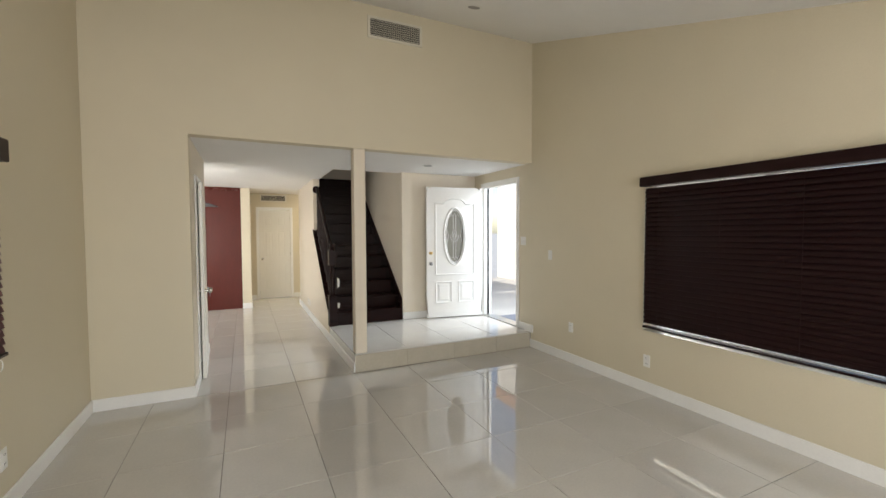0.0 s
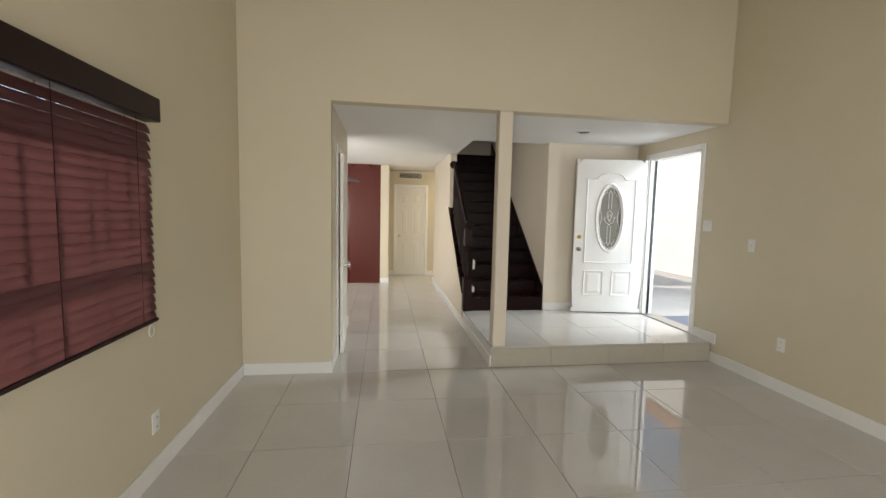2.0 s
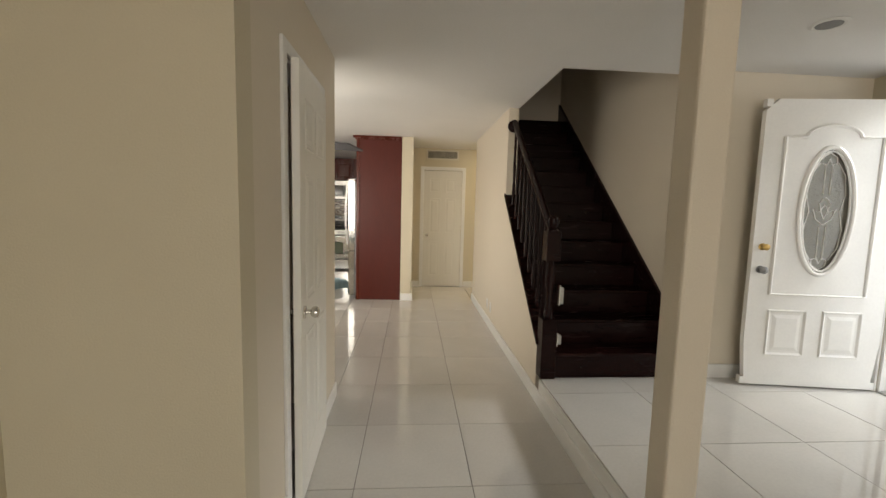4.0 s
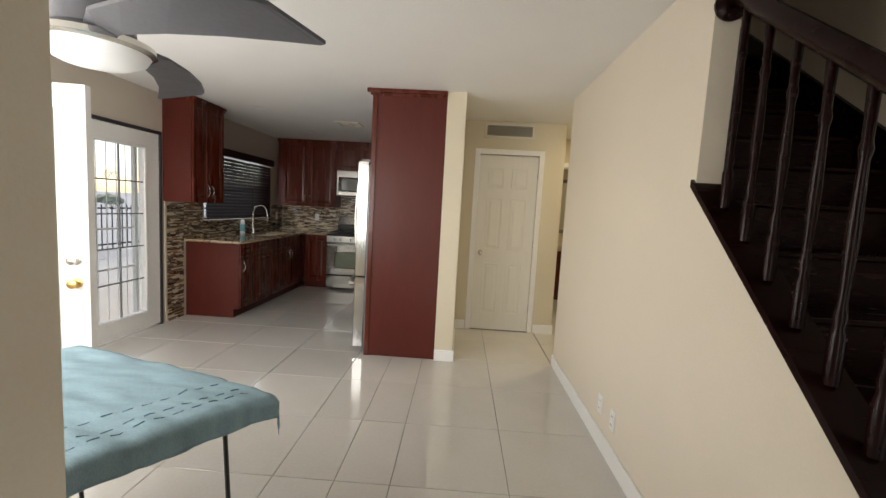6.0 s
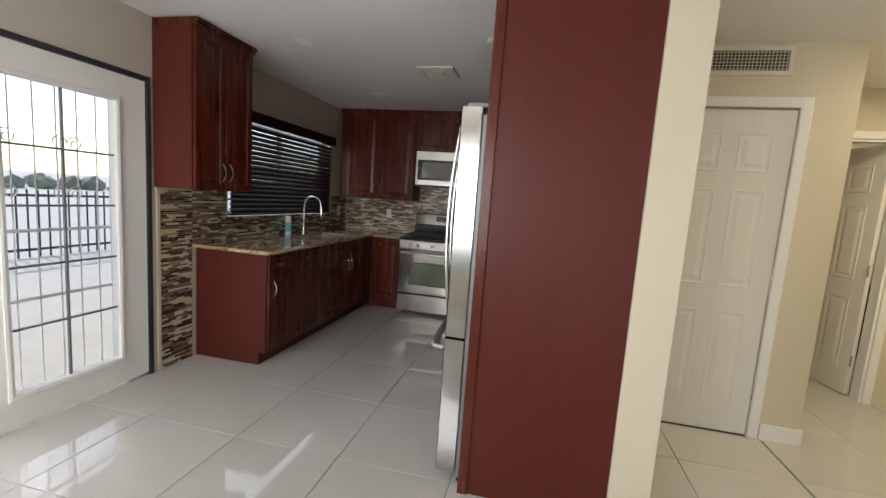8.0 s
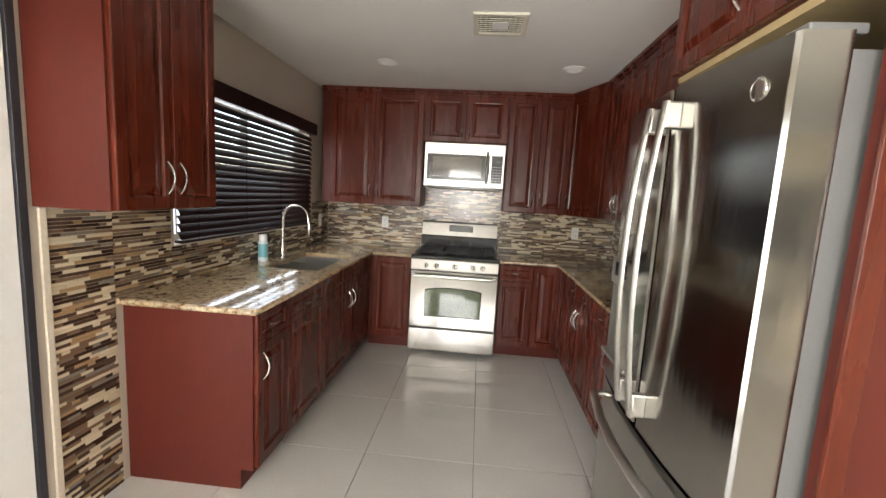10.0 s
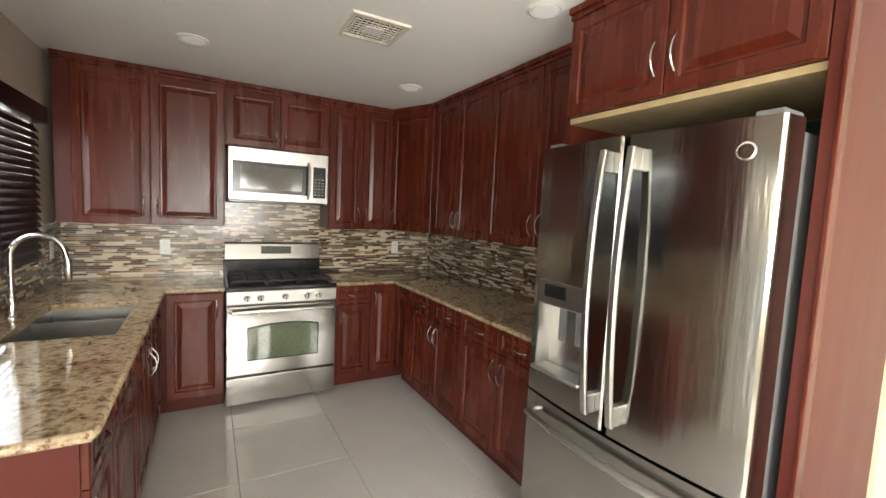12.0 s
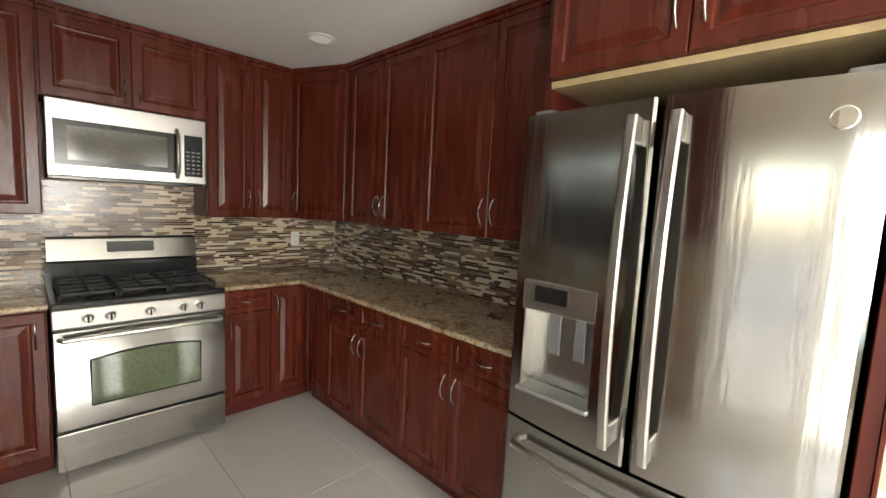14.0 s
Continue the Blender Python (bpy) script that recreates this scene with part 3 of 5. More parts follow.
for u0, u1 in ((0.14, 0.40), (W - 0.40, W - 0.14)):
    bm = ring_panel(u1 - u0, 0.33, [(0, 0), (0.006, 0.012), (0.02, 0.002), (0.035, 0.002), (0.06, 0.009)])
    bm.transform(Matrix.Translation((u1, 0.0205, 0.22)) @ FACING["+y"])
    part("raised_panel", bm, WHITE, slab)
for z, r in ((0.83, 0.027), (0.99, 0.024)):
    smooth(part("knob", lathe([(r, 0), (r, 0.006), (0.012, 0.01), (0.011, 0.025), (r * 0.9, 0.032), (r * 0.95, 0.048), (0.006, 0.058)], (W - 0.06, 0.021, z), "y"), GREYM if z < 0.9 else BRASS, slab, "dark metal knob" if z < 0.9 else "brass deadbolt"))


# french doors to the patio
def french_leaf(name, loc, rz, label, knob):
    d = thing(name, loc, label, "door", "french doors", "structure", rz, True)
    w, h, st = 0.965, 1.985, 0.2
    bm = boxes(((0, -0.022, 0.012), (st, 0.022, h)), ((w - st, -0.022, 0.012), (w, 0.022, h)), ((st, -0.022, 0.012), (w - st, 0.022, 0.19)), ((st, -0.022, 1.82), (w - st, 0.022, h)))
    fr = part("frame", bm, WHITE, d)
    p = part("pane", boxes(((st, -0.004, 0.19), (w - st, 0.004, 1.82))), GLASS, d, "clear glass with thin muntins")
    p.visible_shadow = False
    for s in (-1, 1):
        bm = ring_panel(w - 2 * st + 0.06, 1.69, [(0, 0), (0.0, 0.009), (0.012, 0.012), (0.028, 0.008), (0.03, 0.0)])
        bmesh.ops.delete(bm, geom=[f for f in bm.faces if len(f.verts) == 4 and f.calc_area() > 0.5], context="FACES")
        bm.transform(Matrix.Translation((st - 0.03 if s < 0 else w - st + 0.03, s * 0.022, 0.16)) @ (FACING["-y"] if s < 0 else FACING["+y"]))
        part("glazing_bead", bm, WHITE, fr)
    box("muntin", (w / 2 - 0.006, -0.008, 0.19), (w / 2 + 0.006, 0.008, 1.82), GREYM, fr, 0.001)
    for z in (0.53, 0.86, 1.18, 1.49):
        box("muntin", (st, -0.0085, z - 0.006), (w - st, 0.0085, z + 0.006), GREYM, fr, 0.001)
    if knob:
        for s in (-1, 1):
            for z in (0.83, 0.97):
                smooth(part("knob", lathe([(0.03, 0), (0.03, 0.006), (0.012, 0.012), (0.011, 0.03), (0.026, 0.036), (0.027, 0.05), (0.006, 0.058)], (w - 0.07, s * 0.022, z), "-y" if s < 0 else "y"), BRASS if z < 0.9 else CHROME, fr, "brass knob" if z < 0.9 else "round deadbolt"))
    for z in (0.25, 1.0, 1.75):
        smooth(part("hinge", lathe([(0.009, 0), (0.009, 0.1)], (-0.002, -0.024, z), "z", 10), CHROME, fr))
    return d


french_leaf("french_door", (KX0 - 0.02, 10.465, 0.01), -90, "closed white french door with divided glass to the patio", False)
french_leaf("french_door", (KX0 + 0.0, 8.50, 0.01), 7.5, "white french door leaf standing open into the room", True)

# ---- floor tiles, stairs and rails are at the end; kitchen first ----
TOE, BASE_T, CT, UP0, UP1 = 0.10, 0.87, 0.90, 1.32, 2.37


def cabinet(name, facing, a, b, z0, z1, plane, depth, cells, label, toe=True, crown=False):
    """A cabinet unit: carcase and fronts. cells: (a, b, z0, z1, profile, handle, u, z)."""
    lo, hi = min(a, b), max(a, b)
    k0 = z0 + (TOE if toe else 0)
    sgn = -1 if facing[0] == "-" else 1
    p0, p1 = sorted((plane, plane - sgn * depth))
    q0, q1 = sorted((plane - sgn * 0.06, plane - sgn * depth))

    def bx(a0, a1, c0, c1, s0, s1):
        return ((a0, c0, s0), (a1, c1, s1)) if facing[1] == "y" else ((c0, a0, s0), (c1, a1, s1))
    base = bx(lo, hi, p0, p1, k0, z1)
    t = thing(name, ((base[0][0] + base[1][0]) / 2, (base[0][1] + base[1][1]) / 2, z0), label, "cabinet", "kitchen cabinets")
    part("carcase", boxes(bx(lo + 0.0005, hi - 0.0005, p0, p1, k0, z1)), CHERRY_END, t)
    if toe:
        part("toe_kick", boxes(bx(lo + 0.0005, hi - 0.0005, q0, q1, z0, k0)), CHERRY_END, t)
    if crown:
        for j, (d, s0, s1) in enumerate(((0.018, z1 - 0.004, z1 + 0.018), (0.034, z1 + 0.018, z1 + 0.045))):
            c0, c1 = sorted((plane + sgn * (d + 0.012), plane - sgn * depth))
            part("crown", boxes(bx(lo + 0.0005, hi - 0.0005, c0, c1, s0, s1), bevel=0.003), CHERRY, t)
    for c in cells:
        a0, a1, s0, s1, prof, kind, u, z = c
        d = front("drawer" if prof is DRAWER else "door", facing, a0, a1, s0, s1, plane, prof, CHERRY, t)
        if kind:
            bow(d, facing, u, z, plane + sgn * 0.02, 0.125 if kind == "v" else 0.09, kind == "v", 0.03 if kind == "v" else 0.022)
    return t


UL, BL = "dark cherry raised-panel wall cabinet", "dark cherry base cabinet with raised panels"
# left run, facing +x
LP = -2.35
uz = UP0
cabinet("wall_cabinet", "+x", 10.52, 11.10, uz, UP1, -2.67, 0.306, [(10.53, 10.81, uz, UP1, RAISED, "v", 10.775, uz + 0.13), (10.81, 11.09, uz, UP1, RAISED, "v", 10.845, uz + 0.13)], UL + " beside the window", False, True)
DZ = 0.715


def drawer_door(a, b, hu, flip=False):
    return [(a, b, DZ, BASE_T - 0.01, DRAWER, "h", (a + b) / 2, 0.785), (a, b, TOE + 0.01, DZ, RAISED, "v", hu, 0.60)]


cabinet("base_cabinet", "+x", 10.88, 11.19, 0, BASE_T, LP, 0.625, drawer_door(10.89, 11.19, 10.94), BL + " and end panel")
cabinet("base_cabinet", "+x", 11.19, 11.70, 0, BASE_T, LP, 0.625, [(11.19, 11.70, DZ, BASE_T - 0.01, DRAWER, "h", 11.445, 0.785), (11.19, 11.70, TOE + 0.01, DZ, RAISED, "h", 11.445, 0.67)], BL + ", pull-out front")
s = cabinet("sink_cabinet", "+x", 11.70, 12.82, 0, 0.66, LP, 0.625, [(11.70, 12.26, DZ, BASE_T - 0.01, DRAWER, "h", 11.98, 0.785), (12.26, 12.81, DZ, BASE_T - 0.01, DRAWER, "h", 12.53, 0.785), (11.70, 12.26, TOE + 0.01, DZ, RAISED, "v", 12.215, 0.60), (12.26, 12.81, TOE + 0.01, DZ, RAISED, "v", 12.305, 0.60)], BL + " under the sink")
part("front_rail", boxes(((LP - 0.02, 11.7005, 0.6605), (LP, 12.8195, BASE_T))), CHERRY_END, s)
# back run, facing -y
BP, UPL = 12.86, 13.17
cabinet("base_cabinet", "-y", -2.349, -1.955, 0, BASE_T, BP, 0.60, [(-2.31, -1.96, TOE + 0.01, BASE_T - 0.01, RAISED, "v", -2.0, 0.74)], BL + " beside the range")
cabinet("base_cabinet", "-y", -1.155, -0.85, 0, BASE_T, BP, 0.60, [(-1.15, -0.85, DZ, BASE_T - 0.01, DRAWER, "h", -1.0, 0.785), (-1.15, -0.85, TOE + 0.01, DZ, RAISED, "v", -1.115, 0.60)], BL + " beside the range")
cabinet("corner_base_cabinet", "-y", -0.85, -0.005, 0, BASE_T, BP, 0.60, [(-0.85, -0.60, TOE + 0.01, BASE_T - 0.01, RAISED, "v", -0.815, 0.74)], BL + " in the corner")
cabinet("wall_cabinet", "-y", -2.93, -1.94, UP0, UP1, UPL, 0.295, [(-2.84, -2.41, UP0, UP1, RAISED, "v", -2.45, UP0 + 0.13), (-2.41, -1.945, UP0, UP1, RAISED, "v", -2.37, UP0 + 0.13)], UL + " beside the microwave", False, True)
cabinet("wall_cabinet", "-y", -1.94, -1.15, 1.945, UP1, UPL, 0.295, [(-1.935, -1.545, 1.945, UP1, RAISED, "v", -1.58, 2.03), (-1.545, -1.155, 1.945, UP1, RAISED, "v", -1.51, 2.03)], UL + " above the microwave", False, True)
cabinet("wall_cabinet", "-y", -1.15, -0.565, UP0, UP1, UPL, 0.295, [(-1.145, -0.85, UP0, UP1, RAISED, "v", -0.885, UP0 + 0.13), (-0.85, -0.565, UP0, UP1, RAISED, "v", -0.815, UP0 + 0.13)], UL, False, True)
# diagonal corner wall cabinet
dc = thing("corner_wall_cabinet", (-0.25, 13.1, UP0), UL + " set diagonally in the corner", "cabinet", "kitchen cabinets")


def prism(pts, z0, z1):
    bm = bmesh.new()
    A = [bm.verts.new((x, y, z0)) for x, y in pts]
    B = [bm.verts.new((x, y, z1)) for x, y in pts]
    bm.faces.new(A), bm.faces.new(B)
    for i in range(len(pts)):
        bm.faces.new((A[i], A[(i + 1) % len(pts)], B[(i + 1) % len(pts)], B[i]))
    return bm


D0, D1 = Vector((-0.564, 13.165)), Vector((-0.365, 12.70))
part("carcase", prism([D0, D1, (-0.003, 12.70), (-0.003, 13.466), (-0.564, 13.466)], UP0, UP1), CHERRY_END, dc)
dv = (D1 - D0).normalized()
nv = Vector((dv.y, -dv.x)) * -1
nv = nv if nv.x < 0 else -nv
for d, s0, s1 in ((0.02, UP1 - 0.004, UP1 + 0.018), (0.04, UP1 + 0.018, UP1 + 0.045)):
    part("crown", prism([D0 + nv * d, D1 + nv * d, (-0.003, 12.70), (-0.003, 13.466), (-0.564, 13.466)], s0, s1), CHERRY, dc)
L = (D1 - D0).length
bm = ring_panel(L - 0.03, UP1 - UP0 - 0.004, RAISED)
bm.transform(Matrix.Translation((D0.x + dv.x * 0.015, D0.y + dv.y * 0.015, UP0 + 0.002)) @ Matrix.Rotation(math.atan2(dv.y, dv.x), 4, "Z"))
dd = part("door", bm, CHERRY, dc)
hc = D0 + dv * 0.05 + nv * 0.02
smooth(part("handle", tube([(hc.x + nv.x * 0.028 * (1 - k * k), hc.y + nv.y * 0.028 * (1 - k * k), UP0 + 0.13 + 0.0625 * k) for k in [i / 5 - 1 for i in range(11)]], 0.0045, 8), CHROME, dd, "arched brushed nickel handle"))
# right run, facing -x
RP, RU = -0.60, -0.365
ys = [12.845, 12.52, 12.135, 11.75, 11.365, 10.98]
cabinet("base_cabinet", "-x", ys[1], ys[0] - 0.005, 0, BASE_T, RP, 0.59, [(ys[1], ys[0] - 0.02, TOE + 0.01, BASE_T - 0.01, RAISED, "", 0, 0)], BL + " in the corner")
for i in (1, 3):
    a, m, b = ys[i + 2], ys[i + 1], ys[i]
    cabinet("base_cabinet", "-x", a, b, 0, BASE_T, RP, 0.59, drawer_door(a, m, m - 0.035) + drawer_door(m, b, m + 0.035), BL + " along the side wall")
for a, m, b in ((11.88, 12.29, 12.70), (10.98, 11.39, 11.88)):
    cabinet("wall_cabinet", "-x", a, b, UP0, UP1, RU, 0.36, [(a, m, UP0, UP1, RAISED, "v", m - 0.035, UP0 + 0.13), (m, b - (0.04 if b > 12.5 else 0), UP0, UP1, RAISED, "v", m + 0.035, UP0 + 0.13)], UL + " along the side wall", False, True)
cabinet("fridge_cabinet", "-x", 10.02, 10.935, 1.95, UP1, -0.63, 0.62, [(10.02, 10.478, 1.95, UP1, RAISED, "v", 10.44, 2.09), (10.478, 10.935, 1.95, UP1, RAISED, "v", 10.515, 2.09)], UL + " above the refrigerator", False, True)
t = thing("plywood_filler", (-0.3, 10.5, 1.945), "pale raw plywood strip under the fridge cabinet", "filler panel")
part("board", boxes(((-0.62, 10.02, 1.925), (-0.02, 10.935, 1.949))), RAWWOOD, t)
t = thing("recess_back", (-0.02, 10.5, 1.0), "dark green painted back of the fridge recess", "panel")
part("board", boxes(((-0.014, 10.02, 0.002), (-0.004, 10.935, 1.92))), GREENISH, t)
g = thing("fridge_side_panel", (-0.33, 10.0, 0), "tall cherry veneer end panel beside the refrigerator", "cabinet panel")
box("panel", (-0.652, 9.985, 0.001), (-0.001, 10.018, 2.415), CHERRY_END, g, 0.002)
box("edge_strip", (-0.660, 9.975, 0.001), (-0.615, 9.9845, 2.365), CHERRY, g, 0.002)
for d, s0, s1 in ((0.018, 2.366, 2.385), (0.045, 2.385, 2.417)):
    box("crown", (-0.66 - d, 9.984 - d, s0), (-0.001, 9.9845, s1), CHERRY, g, 0.003)
g = thing("inner_side_panel", (-0.33, 10.95, 0), "cherry end panel between refrigerator and counter", "cabinet panel")
box("panel", (-0.60, 10.94, 0.001), (-0.001, 10.975, 2.365), CHERRY_END, g, 0.002)

# worktops with a real sink cut-out
SX0, SX1, SY0, SY1 = -2.80, -2.41, 11.78, 12.50
c = thing("worktop", (-2.6, 12, BASE_T), "polished speckled tan granite worktop with eased edge", "worktop")
bm = boxes(((KX0 + 0.004, 10.845, BASE_T), (SX0, 13.455, CT)), ((SX1, 10.845, BASE_T), (-2.315, 13.455, CT)), ((SX0, 10.845, BASE_T), (SX1, SY0, CT)), ((SX0, SY1, BASE_T), (SX1, 13.455, CT)), ((-2.315, 12.825, BASE_T), (-1.952, 13.455, CT)))
bmesh.ops.remove_doubles(bm, verts=bm.verts, dist=0.0005)
part("slab", bm, GRANITE, c)
smooth(part("edge", tube([(-2.952, 10.846, 0.885), (-2.325, 10.846, 0.885), (-2.316, 10.855, 0.885), (-2.316, 12.815, 0.885), (-2.305, 12.826, 0.885), (-1.953, 12.826, 0.885)], 0.0148, 10), GRANITE, c))
c = thing("worktop", (-0.4, 12, BASE_T), "polished speckled tan granite worktop running round the corner", "worktop")
bm = boxes(((-1.158, 12.825, BASE_T), (-0.004, 13.455, CT)), ((-0.645, 10.98, BASE_T), (-0.004, 12.825, CT)))
part("slab", bm, GRANITE, c)
smooth(part("edge", tube([(-1.157, 12.826, 0.885), (-0.66, 12.826, 0.885), (-0.646, 12.812, 0.885), (-0.646, 10.985, 0.885)], 0.0148, 10), GRANITE, c))
sk = thing("kitchen_sink", (-2.6, 12.14, 0.7), "stainless steel double bowl undermount sink", "sink")
for y0, y1 in ((SY0 + 0.002, 12.20), (12.215, SY1 - 0.002)):
    bm = boxes(((SX0 + 0.002, y0, 0.69), (SX1 - 0.002, y1, 0.868)))
    bmesh.ops.delete(bm, geom=[f for f in bm.faces if f.calc_center_median().z > 0.86], context="FACES")
    ob = part("bowl", bm, STEELB, sk)
    so = ob.modifiers.new("wall", "SOLIDIFY")
    so.thickness = 0.003
    smooth(part("drain", lathe([(0.04, 0), (0.042, 0.003), (0.03, 0.004), (0.028, 0.001)], ((SX0 + SX1) / 2, (y0 + y1) / 2, 0.692)), CHROME, sk))
box("divider", (SX0 + 0.002, 12.2, 0.7), (SX1 - 0.002, 12.215, 0.862), STEELB, sk, 0.004)
fa = thing("faucet", (-2.87, 12.23, CT), "brushed nickel gooseneck kitchen faucet", "faucet")
smooth(part("base", lathe([(0.028, 0), (0.028, 0.008), (0.02, 0.016), (0.019, 0.10), (0.014, 0.11)], (-2.87, 12.23, CT)), CHROME, fa))
smooth(part("spout", tube([(-2.87, 12.23, CT + 0.10), (-2.87, 12.23, CT + 0.30)] + [(-2.77 - 0.1 * math.cos(a), 12.23 + 0.0, CT + 0.30 + 0.1 * math.sin(a)) for a in [math.pi * k / 10 for k in range(1, 10)]] + [(-2.665, 12.23, CT + 0.28)], 0.012, 12), CHROME, fa))
smooth(part("spray_head", lathe([(0.013, 0), (0.017, 0.02), (0.019, 0.09), (0.014, 0.11)], (-2.662, 12.23, CT + 0.175)), CHROME, fa))
smooth(part("lever", tube([(-2.87, 12.21, CT + 0.07), (-2.87, 12.17, CT + 0.085), (-2.865, 12.13, CT + 0.13)], 0.007, 8), CHROME, fa))
so = thing("spray_can", (-2.90, 11.99, CT), "teal and white cleaning can standing by the sink", "can")
smooth(part("body", lathe([(0.030, 0), (0.033, 0.006), (0.033, 0.135), (0.028, 0.15)], (-2.90, 11.99, CT)), SOAP, so))
smooth(part("label", lathe([(0.0332, 0.03), (0.0336, 0.031), (0.0336, 0.125), (0.0332, 0.126)], (-2.90, 11.99, CT)), SOAPB, so, "teal printed label"))
smooth(part("cap", lathe([(0.027, 0), (0.027, 0.035), (0.022, 0.042), (0.005, 0.043)], (-2.90, 11.99, CT + 0.15)), PLASTIC, so))

# ---- range ----
rg = thing("gas_range", (-1.555, 13.1, 0), "stainless steel gas range with black cooktop", "range")
X0, X1, YF = -1.945, -1.165, 12.80
box("body", (X0 + 0.004, YF + 0.01, 0.03), (X1 - 0.004, 13.44, 0.885), GREYM, rg, 0.003)
for x in (X0 + 0.06, X1 - 0.06):
    for y in (YF + 0.08, 13.36):
        smooth(part("foot", lathe([(0.018, 0), (0.018, 0.031)], (x, y, 0)), BLACK, rg))
box("storage_drawer", (X0, YF - 0.028, 0.035), (X1, YF + 0.01, 0.235), STEEL, rg, 0.005)
# black strip set into the gap in place of its shade
box("drawer_gap", (X0 + 0.006, YF - 0.012, 0.236), (X1 - 0.006, YF + 0.01, 0.252), BLACK, rg, 0.001)
od = box("oven_door", (X0, YF - 0.034, 0.254), (X1, YF + 0.01, 0.765), STEEL, rg, 0.006)
pts = [(X0 + 0.14, 0.36), (X1 - 0.14, 0.36), (X1 - 0.14, 0.60)] + [(X0 + 0.39 + 0.25 * k / 5, 0.625 - 0.025 * (k / 5) ** 2) for k in range(5, -6, -1)] + [(X0 + 0.14, 0.60)]


def flat_xz(pts, y0, y1):
    bm = bmesh.new()
    A = [bm.verts.new((x, y0, z)) for x, z in pts]
    B = [bm.verts.new((x, y1, z)) for x, z in pts]
    bm.faces.new(A), bm.faces.new(B)
    for i in range(len(pts)):
        bm.faces.new((A[i], A[(i + 1) % len(pts)], B[(i + 1) % len(pts)], B[i]))
    return bm


part("window", flat_xz(pts, YF - 0.0365, YF - 0.03), OVENGL, od, "oven glass with a green reflection painted in")
smooth(part("window_trim", tube([(x, YF - 0.035, z) for x, z in pts], 0.005, 6, True), BLACK, od))
smooth(part("handle", tube([(X0 + 0.03, YF - 0.032, 0.725), (X0 + 0.04, YF - 0.075, 0.728), (X0 + 0.2, YF - 0.085, 0.732), (X1 - 0.2, YF - 0.085, 0.732), (X1 - 0.04, YF - 0.075, 0.728), (X1 - 0.03, YF - 0.032, 0.725)], 0.012, 10, r2=0.016), STEELB, od))
cp = box("control_panel", (X0, YF - 0.03, 0.775), (X1, YF + 0.02, 0.872), STEELB, rg, 0.006)
for x in (0.135, 0.225, 0.395, 0.555, 0.64):
    k = smooth(part("knob", lathe([(0.026, 0), (0.026, 0.006), (0.02, 0.008), (0.018, 0.03), (0.014, 0.034)], (X0 + x, YF - 0.03, 0.822), "-y"), STEELB, cp))
    box("grip", (X0 + x - 0.004, YF - 0.072, 0.804), (X0 + x + 0.004, YF - 0.06, 0.84), BLACK, k, 0.002)
box("cooktop", (X0 - 0.004, YF - 0.022, 0.8725), (X1 + 0.004, 13.40, 0.905), BLACK, rg, 0.008)
for gx0, gx1 in ((X0 + 0.03, X0 + 0.27), (X0 + 0.275, X1 - 0.275), (X1 - 0.27, X1 - 0.03)):
    gb = [((gx0, YF + 0.05, 0.925), (gx0 + 0.012, 13.33, 0.94)), ((gx1 - 0.012, YF + 0.05, 0.925), (gx1, 13.33, 0.94))]
    for y in (YF + 0.05, 12.97, 13.07, 13.2, 13.318):
        gb.append(((gx0, y, 0.9255), (gx1, y + 0.012, 0.9395)))
    gm = (gx0 + gx1) / 2
    gb.append(((gm - 0.006, YF + 0.05, 0.926), (gm + 0.006, 13.33, 0.939)))
    for x in (gx0, gx1 - 0.012):
        for y in (YF + 0.05, 13.318):
            gb.append(((x, y, 0.9052), (x + 0.012, y + 0.012, 0.9252)))
    part("grate", boxes(*gb), IRON, rg)
    for y in (12.98, 13.22):
        smooth(part("burner", lathe([(0.045, 0), (0.045, 0.008), (0.03, 0.01), (0.03, 0.016), (0.01, 0.018)], (gm, y, 0.9052)), IRON, rg))
bg = part("backguard", boxes(((X0, 13.36, 0.905), (X1, 13.44, 1.03))), BLACK, rg, "black lower backguard")
bm = bmesh.new()
prof = [(13.345, 1.025), (13.335, 1.04), (13.36, 1.165), (13.375, 1.178), (13.44, 1.178), (13.44, 1.025)]
ends = []
for x in (X0 + 0.01, X1 - 0.01):
    ends.append([bm.verts.new((x, y, z)) for y, z in prof])
bm.faces.new(ends[0]), bm.faces.new(ends[1])
for i in range(6):
    bm.faces.new((ends[0][i], ends[0][(i + 1) % 6], ends[1][(i + 1) % 6], ends[1][i]))
top = part("backguard_cap", bm, STEEL, rg)
part("display", flat_xz([(-1.66, 1.085), (-1.42, 1.085), (-1.42, 1.148), (-1.66, 1.148)], 13.338, 13.37), BLACK, top, "black clock display")

# ---- microwave ----
mw = thing("microwave", (-1.54, 13.3, 1.515), "stainless steel over-the-range microwave with black glass", "microwave")
X0, X1, YF, Z0, Z1 = -1.922, -1.160, 13.165, 1.515, 1.938
box("body", (X0 + 0.003, YF, Z0), (X1 - 0.003, 13.455, Z1), GREYM, mw)
md = box("door", (X0, YF - 0.025, Z0 + 0.015), (X1, YF - 0.001, Z1), STEELB, mw, 0.006)
part("window", boxes(((X0 + 0.03, YF - 0.0275, Z0 + 0.075), (X1 - 0.145, YF - 0.02, Z1 - 0.105)), bevel=0.002), BLACK, md, "black glass door window")
part("screen", boxes(((X0 + 0.085, YF - 0.0285, Z0 + 0.105), (X1 - 0.215, YF - 0.027, Z1 - 0.135))), MWGL, md)
